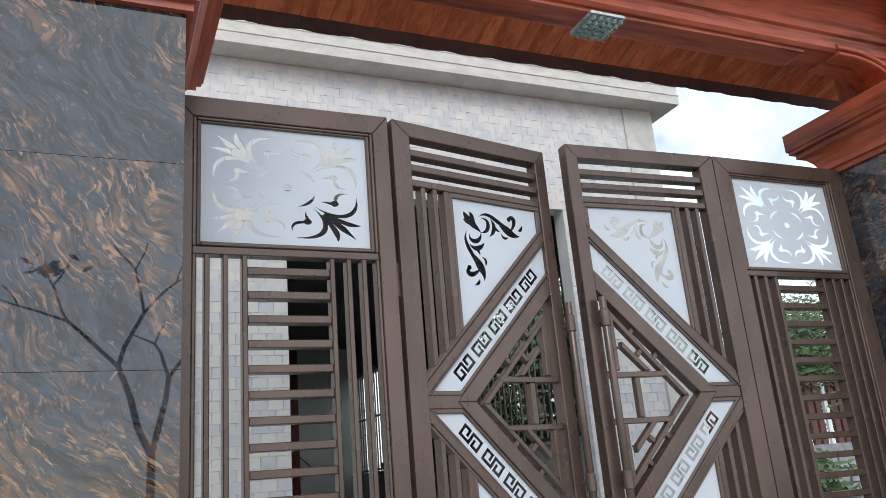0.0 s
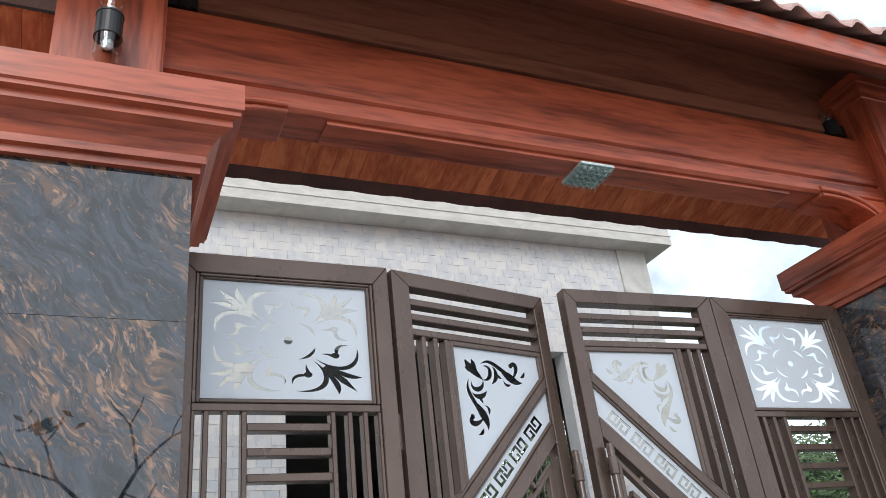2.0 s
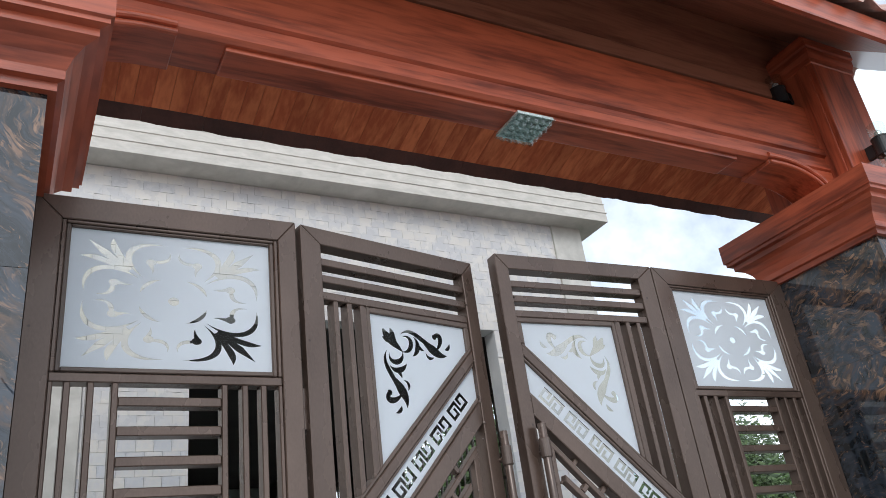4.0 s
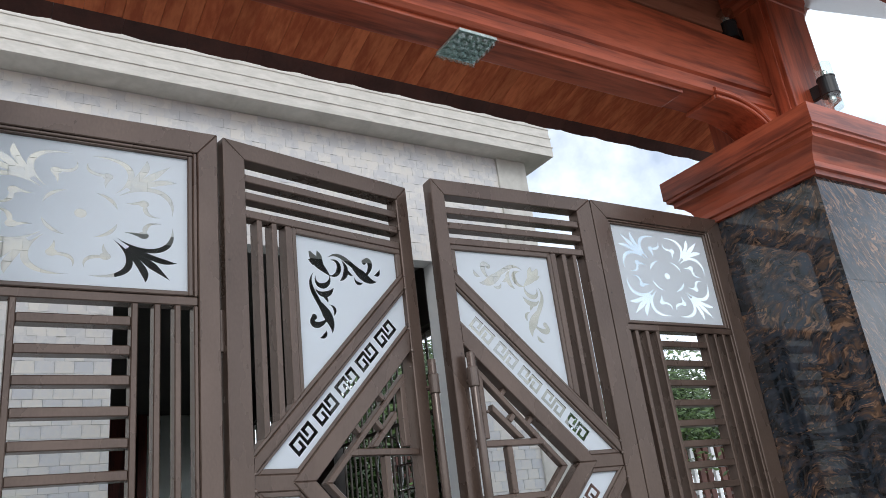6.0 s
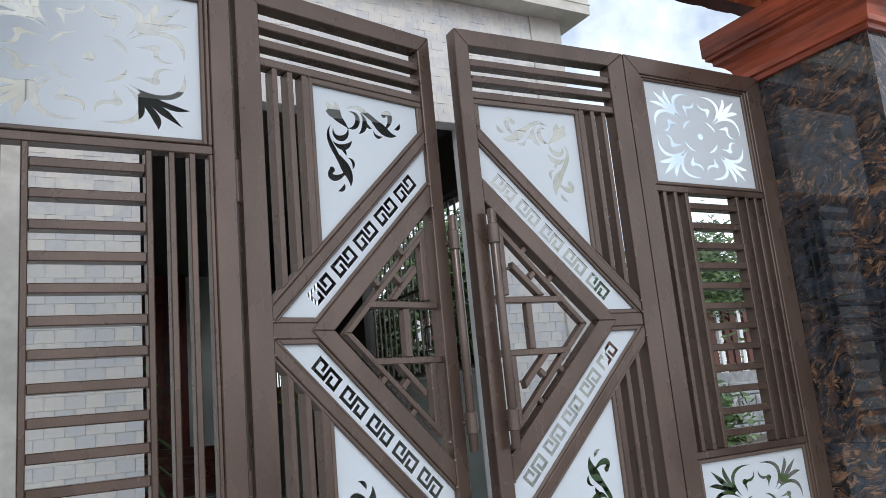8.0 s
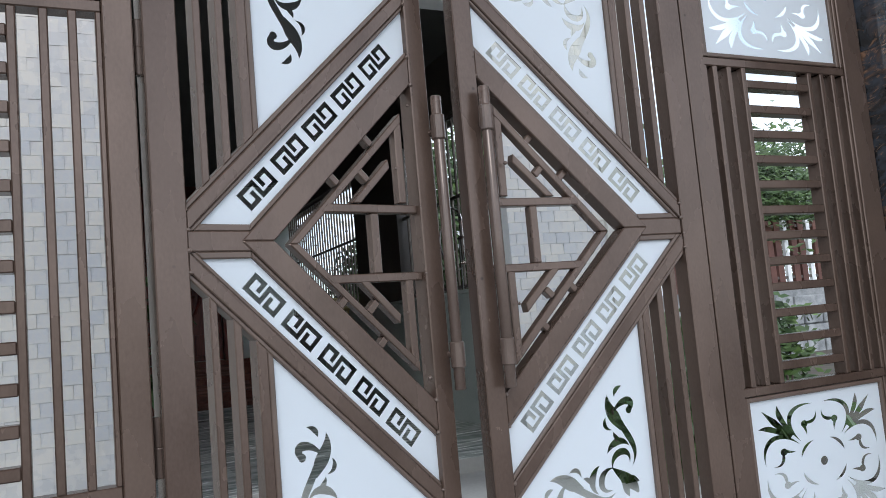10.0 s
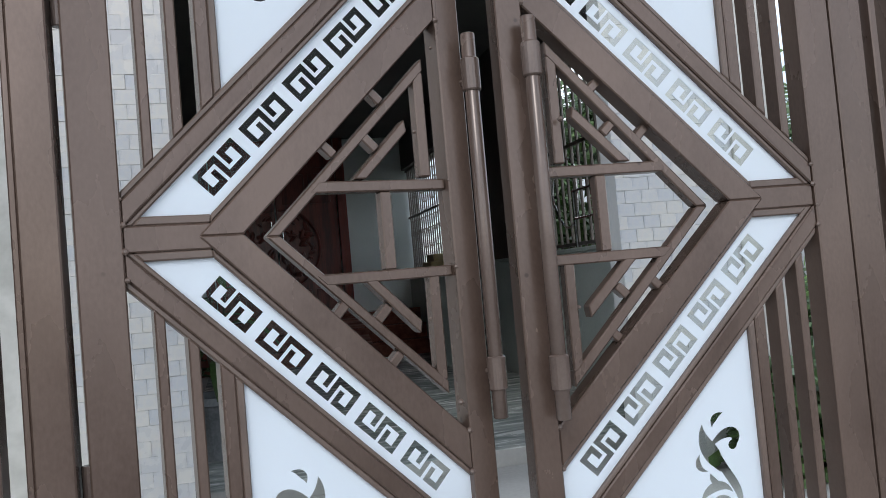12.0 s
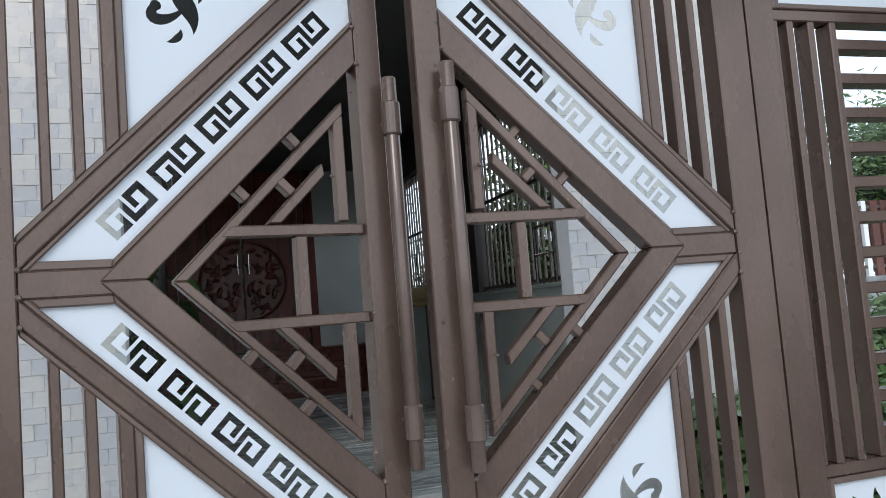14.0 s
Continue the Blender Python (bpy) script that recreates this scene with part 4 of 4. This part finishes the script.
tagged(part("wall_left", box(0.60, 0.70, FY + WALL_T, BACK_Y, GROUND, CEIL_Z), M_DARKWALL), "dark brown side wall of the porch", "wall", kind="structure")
wall_side = part("wall_side", box(SIDE_X, SIDE_X + 0.12, FY + WALL_T, BACK_Y, GROUND, 1.50), M_GREYWALL)
tagged(wall_side, "low grey green parapet wall beside the porch", "wall", kind="structure")
part("coping", box(SIDE_X - 0.02, SIDE_X + 0.14, FY + WALL_T, BACK_Y, 1.502, 1.53, 0.004), M_GREYWALL, wall_side)
tagged(part("lintel_side", box(SIDE_X, SIDE_X + 0.12, FY + WALL_T, BACK_Y, 2.95, CEIL_Z), M_DARKWALL), "dark brown lintel over the grille", "wall", kind="structure")


# dark brown all over, so that it reads black through the gate's openings
tagged(part("wall_pier", box(SIDE_X - 0.005, SIDE_X + 0.125, 7.60, 8.80, 1.532, 2.948), M_DARKWALL), "dark brown pier between the grilles", "wall", kind="structure")


def bar_grille():
    """Bamboo-pattern bars between parapet and lintel."""
    t = thing("window_grille", pose(SIDE_X + 0.06, 0, 0), "dark metal bamboo-pattern grille above the parapet", "grille")
    rnd = random.Random(2)
    y = FY + WALL_T + 0.06
    k = 0
    while y < BACK_Y - 0.05:
        bm = rod((0, y, 1.53), (0, y, 2.95), 0.011, 6)
        for z in (1.62 + 0.2 * (k % 3), 2.05 + 0.15 * (k % 2), 2.4 + 0.12 * (k % 4)):
            rod((0, y, z), (0, y, z + 0.02), 0.016, 6, bm)
        if 7.58 < y < 8.82:
            bm.free()
        else:
            part("bar", bm, M_GRILLEP, t)
        y += 0.105
        k += 1
    for z in (1.56, 2.28, 2.93):
        part("rail", box(-0.012, 0.012, FY + WALL_T, BACK_Y, z - 0.012, z + 0.012), M_GRILLE, t)
    ladder = bmesh.new()
    for ya in (6.10, 6.42):
        rod((-0.03, ya, 1.535), (-0.03, ya, 1.95), 0.010, 6, ladder)
    for za in (1.74, 1.94):
        rod((-0.03, 6.10, za), (-0.03, 6.42, za), 0.010, 6, ladder)
    part("ladder_ornament", ladder, M_CHROME, t, "pale metal ladder-shaped ornament")
    for yc in (6.6, 9.6):
        bm = bmesh.new()
        rows = []
        for i in range(24):
            a = i * math.pi / 12
            e = Vector((0, math.cos(a) * (1 + 0.1 * math.cos(3 * a)), math.sin(a)))
            c = Vector((0, yc + 0.22 * e.y, 1.95 + 0.26 * e.z))
            rows.append([bm.verts.new(c + 0.009 * (math.cos(k * math.pi / 3) * e + math.sin(k * math.pi / 3) * Vector((1, 0, 0)))) for k in range(6)])
        for i in range(24):
            a, b = rows[i], rows[(i + 1) % 24]
            for k in range(6):
                bm.faces.new((a[k], a[(k + 1) % 6], b[(k + 1) % 6], b[k]))
        part("ring", bm, M_CHROME, t, "pale bent metal ring")


bar_grille()

# steps up to the door
steps = thing("steps", pose(0, 0, 0), "three polished red granite steps to the door", "steps", kind="structure")
for k in range(3):
    z0 = PORCH_Z + k * (STEP_TOP - PORCH_Z) / 3
    z1 = PORCH_Z + (k + 1) * (STEP_TOP - PORCH_Z) / 3
    part("riser", box(0.72, SIDE_X - 0.01, 10.85 + 0.28 * k, BACK_Y, z0, z1 - 0.03), M_STEP, steps)
    part("tread", box(0.72, SIDE_X - 0.01, 10.83 + 0.28 * k, BACK_Y, z1 - 0.029, z1, 0.004), M_STEP, steps)


def doormat():
    t = thing("doormat", pose(2.55, 0, 0), "brown striped doormat draped down the steps", "mat")
    z = [PORCH_Z + 0.01, PORCH_Z + 0.35, STEP_TOP + 0.012]
    y = [10.75, 11.05, 11.5]
    bm = bmesh.new()
    n = 26
    rows = []
    for i in range(n + 1):
        k = i / n
        zz = z[0] + (z[2] - z[0]) * k
        yy = y[0] + (y[2] - y[0]) * k + (0.012 if i % 2 else -0.012)
        rows.append([bm.verts.new((-0.36 - 0.10 * k, yy, zz)), bm.verts.new((0.36 - 0.12 * k, yy, zz))])
    for a, b in zip(rows, rows[1:]):
        bm.faces.new((a[0], a[1], b[1], b[0]))
    g = bmesh.ops.extrude_face_region(bm, geom=bm.faces[:])
    for q in g["geom"]:
        if isinstance(q, bmesh.types.BMVert):
            q.co.y += 0.012
    part("mat_body", bm, M_MAT, t)


doormat()


def carved_door():
    t = thing("door_1", pose(1.86, BACK_Y, STEP_TOP), "dark red carved wooden double door, closed", "door", kind="structure")
    part("frame", box(-0.95, -0.83, -0.10, 0.0, 0, 2.5, 0.006), M_DOOR, t)
    part("frame", box(0.83, 0.95, -0.10, 0.0, 0, 2.5, 0.006), M_DOOR, t)
    part("frame", box(-0.95, 0.95, -0.102, 0.0, 2.38, 2.5, 0.006), M_DOOR, t)
    for s in (-1, 1):
        leaf = part("door_leaf", box(min(s * 0.01, s * 0.82), max(s * 0.01, s * 0.82), -0.06, -0.01, 0.01, 2.37, 0.004), M_DOOR, t)
        for z0, z1 in ((0.08, 0.36), (1.5, 1.9), (1.98, 2.3)):
            for a, b in ((0.10, 0.40), (0.46, 0.74)):
                part("raised_panel", box(min(s * a, s * b), max(s * a, s * b), -0.082, -0.06, z0, z1, 0.012), M_DOOR, leaf)
        # half medallion
        bm = bmesh.new()
        arc = [(s * 0.03 + s * 0.52 * math.sin(i * math.pi / 16), 0.92 - 0.52 * math.cos(i * math.pi / 16)) for i in range(17)]
        for (xa, za), (xb, zb) in zip(arc, arc[1:]):
            rod((xa, -0.07, za), (xb, -0.07, zb), 0.022, 6, bm)
        part("medallion_rim", bm, M_DOOR, leaf)
        bm = bmesh.new()
        rk = random.Random(31)
        for i in range(46):
            a, rr = rk.uniform(0.1, 3.04), 0.46 * math.sqrt(rk.uniform(0.02, 1))
            cx, cz = s * (0.04 + rr * math.sin(a)), 0.92 - rr * math.cos(a)
            w, k = rk.uniform(0.02, 0.05), rk.uniform(0, 3.1)
            lathe([(w * 0.3, -0.004), (w, 0.004), (w * 0.8, 0.016), (w * 0.2, 0.024)], 7, (0, 0, 0), bm)
            bm.verts.ensure_lookup_table()
            for q in bm.verts[-28:]:
                x, y, z = q.co
                u, v = x * 1.7, y * 0.75
                q.co = (cx + u * math.cos(k) - v * math.sin(k), -0.062 - z, cz + u * math.sin(k) + v * math.cos(k))
        part("carving", bm, M_DOOR, leaf)
        h = part("handle", rod((s * 0.07, -0.13, 1.02), (s * 0.07, -0.13, 1.28), 0.012), M_CHROME, leaf, "chrome pull handle")
        for z in (1.03, 1.27):
            part("stand_off", rod((s * 0.07, -0.13, z), (s * 0.07, -0.06, z), 0.008), M_CHROME, h)


carved_door()


def porch_column(x, y):
    t = thing("stair_post", pose(x, y, PORCH_Z), "grey post with a gold moulded cap", "post")
    part("shaft", box(-0.13, 0.13, -0.13, 0.13, 0.0, 0.96, 0.006), M_GREYWALL, t)
    part("cap", moulded_block(-0.13, 0.13, -0.13, 0.13, [(0.0, 0.961), (0.03, 0.98), (0.03, 1.01), (0.06, 1.04), (0.06, 1.08), (0.02, 1.09), (0.02, 1.16)]), M_GOLD, t, "gold painted cap")


porch_column(3.40, 9.2)


# ---- garden beside the house ----
def boundary():
    t = thing("boundary_wall", pose(0, 0, 0), "low grey stone garden wall with white posts and dark rails", "wall", kind="structure")
    rnd = random.Random(5)
    part("base", box(4.9, 16.0, 9.02, 9.2, GROUND, 1.40), M_STONEGREY, t)
    for i in range(26):
        for j in range(4):
            x0 = 4.95 + i * 0.36 + (0.18 if j % 2 else 0)
            part("stone", box(x0, x0 + 0.34, 8.96 + rnd.uniform(0, 0.03), 9.03, GROUND + 0.02 + j * 0.21, GROUND + 0.21 + j * 0.21, 0.012), M_STONEGREY, t)
    x = 5.0
    k = 0
    while x < 12:
        mat = M_WHITEPAINT if k % 3 == 0 else M_ROOFRED
        w = 0.035 if k % 3 == 0 else 0.055
        part("picket", box(x - w, x + w, 9.08, 9.13, 1.40, 2.35), mat, t)
        x += 0.16
        k += 1
    for z in (1.50, 2.25):
        part("rail", box(4.9, 12.0, 9.09, 9.12, z, z + 0.04), M_GRILLE, t)


boundary()


def neighbour(x, y):
    t = thing("neighbour_house", pose(x, y, GROUND), "distant low house with red brown roof", "house")
    part("wall", box(-2.5, 2.5, 0, 4, 0, 2.1), M_WHITEPAINT, t)
    part("roof", profile_x([(-0.4, 2.0), (2.0, 3.0), (4.4, 2.0)], -2.9, 2.9), M_ROOFRED, t)
    part("window", box(-0.9, 0.1, -0.03, 0.0, 0.8, 1.7, 0.01), M_GRILLE, t)


neighbour(13.0, 17.0)


def tree(x, y, h, spread, seed, leaf_mat, count, label, leaf=0.16, name="tree", crown_from=0.35, r0=0.03):
    rnd = random.Random(seed)
    t = thing(name, pose(x, y, GROUND), label, "tree")
    bm = bmesh.new()
    tips = []

    def limb(p, d, length, r, depth):
        q = p + d * length
        rod(p, q, r, 7, bm, r * 0.62)
        if depth == 0 or r < 0.006:
            tips.append(q)
            return
        for _ in range(3 if depth > 1 else 2):
            nd = (d + Vector((rnd.uniform(-1, 1), rnd.uniform(-1, 1), rnd.uniform(-0.25, 0.6))) * 0.75).normalized()
            limb(q, nd, length * rnd.uniform(0.6, 0.85), r * 0.6, depth - 1)
        tips.append(q)

    limb(Vector((0, 0, 0)), Vector((rnd.uniform(-0.08, 0.08), rnd.uniform(-0.08, 0.08), 1)).normalized(), h * crown_from, r0 * h, 4)
    part("trunk", bm, M_BARK, t)
    if not count:
        return t
    lm = bmesh.new()
    for i in range(count):
        c = rnd.choice(tips) + Vector((rnd.gauss(0, 1), rnd.gauss(0, 1), rnd.gauss(0, 0.8))) * spread
        a = Vector((rnd.uniform(-1, 1), rnd.uniform(-1, 1), rnd.uniform(-0.6, 0.6))).normalized()
        b = a.orthogonal().normalized()
        s = leaf * rnd.uniform(0.6, 1.3)
        n = a.cross(b)
        vs = [lm.verts.new(c + p) for p in (-a * s, b * s * 0.4 + n * s * 0.12, a * s, -b * s * 0.4 + n * s * 0.12)]
        lm.faces.new(vs)
    tagged(part("crown", lm, leaf_mat, t), kind="stuff")
    return t


tree(10.6, 10.2, 2.6, 0.34, 11, M_LEAF, 9000, "leafy green garden tree beyond the wall", 0.065, crown_from=0.40)
tree(12.6, 11.2, 2.3, 0.32, 12, M_LEAF, 7000, "leafy green garden tree beyond the wall", 0.065, crown_from=0.40)
tree(6.3, 10.4, 3.5, 0.4, 13, M_LEAF, 9000, "leafy green tree behind the house corner", 0.09)
tree(8.6, 11.8, 2.9, 0.4, 17, M_LEAF, 7000, "leafy green tree behind the garden wall", 0.08)
tree(13.5, 13.2, 2.4, 0.36, 14, M_LEAF, 6000, "leafy green tree near the far house", 0.08, crown_from=0.38)
tree(5.2, 7.6, 1.7, 0.25, 15, M_LEAFB, 1500, "small bright green shrub beside the parapet", 0.1, "shrub", 0.25)


def strap_plant(x, y):
    t = thing("potted_plant", pose(x, y, GROUND), "potted plant with long bright green strap leaves", "plant")
    part("pot", lathe([(0.13, 0), (0.17, 0.26), (0.19, 0.27), (0.19, 0.31), (0.16, 0.31), (0.14, 0.28)], 20), M_STONEGREY, t)
    rnd = random.Random(3)
    for i in range(14):
        bm = bmesh.new()
        a = i * 2.4
        L = rnd.uniform(0.6, 1.0)
        prev = None
        for k in range(9):
            s = k / 8
            r = 0.06 + 0.38 * s * s
            z = 0.28 + L * (s - 0.35 * s * s)
            w = 0.028 * math.sin(math.pi * min(1, 0.15 + s * 0.85))
            c = Vector((r * math.cos(a), r * math.sin(a), z))
            o = Vector((-math.sin(a), math.cos(a), 0)) * w
            row = [bm.verts.new(c - o), bm.verts.new(c + o + Vector((0, 0, 0.004)))]
            if prev:
                bm.faces.new((prev[0], prev[1], row[1], row[0]))
            prev = row
        part("leaf", bm, M_LEAFB, t)


strap_plant(5.3, 6.6)


def bare_tree(x, y):
    """Thin forked tree with crooked twigs."""
    t = thing("bare_tree", pose(x, y, GROUND), "almost bare thin forked tree across the street", "tree")
    bm = bmesh.new()
    rnd = random.Random(6)

    def limb(p, d, length, r, depth):
        for k in range(3):
            q = p + d * length / 3
            rod(p, q, r, 6, bm, r * 0.92)
            p, r = q, r * 0.92
            d = (d + Vector((rnd.uniform(-1, 1), rnd.uniform(-1, 1), rnd.uniform(-0.3, 0.5))) * 0.28).normalized()
        if depth:
            for sgn in (-1, 1):
                limb(p, (d + Vector((sgn * rnd.uniform(0.4, 0.9), rnd.uniform(-0.5, 0.5), rnd.uniform(-0.1, 0.3)))).normalized(), length * rnd.uniform(0.55, 0.75), r * 0.8, depth - 1)

    rod((0, 0, 0), (0, 0, 1.32), 0.04, 8, bm, 0.034)
    limb(Vector((0, 0, 1.30)), Vector((-0.42, 0.05, 0.9)).normalized(), 0.85, 0.034, 3)
    limb(Vector((0, 0, 1.30)), Vector((0.22, -0.1, 1.0)).normalized(), 0.80, 0.030, 2)
    part("trunk", bm, M_BARK, t)
    lm = bmesh.new()
    for i in range(22):
        c = Vector((-0.85, 0, 3.0)) + Vector((rnd.gauss(0, 0.16), rnd.gauss(0, 0.1), rnd.gauss(0, 0.05)))
        a = Vector((rnd.uniform(-1, 1), rnd.uniform(-1, 1), rnd.uniform(-0.4, 0.4))).normalized() * 0.07
        b = a.orthogonal().normalized() * 0.025
        lm.faces.new([lm.verts.new(c + p) for p in (-a, b, a, -b)])
    tagged(part("leaves", lm, M_LEAF, t), kind="stuff")


bare_tree(0.54, -3.6)


def porch_plant(x, y):
    t = thing("porch_plant", pose(x, y, PORCH_Z), "tall dark green leafy pot plant in the porch", "plant")
    part("pot", lathe([(0.14, 0), (0.19, 0.30), (0.21, 0.31), (0.21, 0.35), (0.18, 0.35), (0.16, 0.31)], 20), M_STONEGREY, t)
    rnd = random.Random(9)
    stem = bmesh.new()
    for k in range(4):
        rod((0, 0, 0.28), (rnd.uniform(-0.12, 0.12), rnd.uniform(-0.12, 0.12), 1.1), 0.012, 6, stem, 0.006)
    part("stem", stem, M_BARK, t)
    for k in range(44):
        bm = bmesh.new()
        a, r0, z0 = k * 2.4, rnd.uniform(0.02, 0.10), rnd.uniform(0.45, 1.25)
        L, w = rnd.uniform(0.22, 0.36), rnd.uniform(0.03, 0.05)
        prev = None
        for i in range(6):
            s = i / 5
            c = Vector(((r0 + L * s) * math.cos(a), (r0 + L * s) * math.sin(a), z0 + 0.12 * s - 0.28 * s * s))
            o = Vector((-math.sin(a), math.cos(a), 0.1)) * (w * math.sin(math.pi * (0.06 + 0.9 * s)))
            row = [bm.verts.new(c - o), bm.verts.new(c - Vector((0, 0, 0.008))), bm.verts.new(c + o)]
            if prev:
                bm.faces.new((prev[0], prev[1], row[1], row[0]))
                bm.faces.new((prev[1], prev[2], row[2], row[1]))
            prev = row
        part("leaf", bm, M_LEAF, t)


porch_plant(1.12, 5.9)


def hedge(x0, x1, y, h, seed, count=5000, m=None, label="dense dark green hedge before the garden wall"):
    t = thing("hedge", m or pose(x0, y, GROUND), label, "hedge")
    rnd = random.Random(seed)
    stems = bmesh.new()
    for k in range(14):
        px = (x1 - x0) * (k + 0.5) / 14
        rod((px, 0, 0), (px + rnd.uniform(-0.1, 0.1), rnd.uniform(-0.1, 0.1), h * 0.8), 0.014, 5, stems, 0.006)
    part("stems", stems, M_BARK, t)
    lm = bmesh.new()
    for i in range(count):
        px = rnd.uniform(0, x1 - x0)
        top = h * (0.8 + 0.2 * math.sin(px * 3.1) + 0.08 * math.sin(px * 11))
        c = Vector((px, rnd.gauss(0, 0.16), top * rnd.uniform(0.04, 1.0)))
        a = Vector((rnd.uniform(-1, 1), rnd.uniform(-1, 1), rnd.uniform(-0.6, 0.6))).normalized()
        b = a.orthogonal().normalized()
        s = 0.06 * rnd.uniform(0.6, 1.3)
        lm.faces.new([lm.verts.new(c + p) for p in (-a * s, b * s * 0.45, a * s, -b * s * 0.45)])
    tagged(part("foliage", lm, M_LEAF, t), kind="stuff")


hedge(3.30, 4.70, 4.22, 0.52, 44, 2600, None, "low dark green border plants at the house corner")
hedge(5.0, 8.6, 8.5, 0.75, 41)
hedge(4.5, 7.4, 6.6, 0.85, 42)
hedge(0.0, 5.4, 0, 1.95, 43, 32000, pose(4.45, 6.2, GROUND, 0, 0, 90), "tall dark green hedge along the side of the house")

# ---- wall tiles seen nearest, one by one ----
unit = {}
for a, b, z0, z1, front in single:
    key = (round(b - a, 3), round(z1 - z0, 3))
    if key not in unit:
        bm = box(0, b - a, -0.011, 0.002, 0, z1 - z0, 0.0018)
        bmesh.ops.recalc_face_normals(bm, faces=bm.faces[:])
        me = bpy.data.meshes.new("tile")
        bm.to_mesh(me)
        bm.free()
        me.materials.append(M_WHITETILE_P)
        unit[key] = me
    ob = new("tile", unit[key])
    ob.parent = house_wall
    ob.location = (a, front + 0.011, z0)
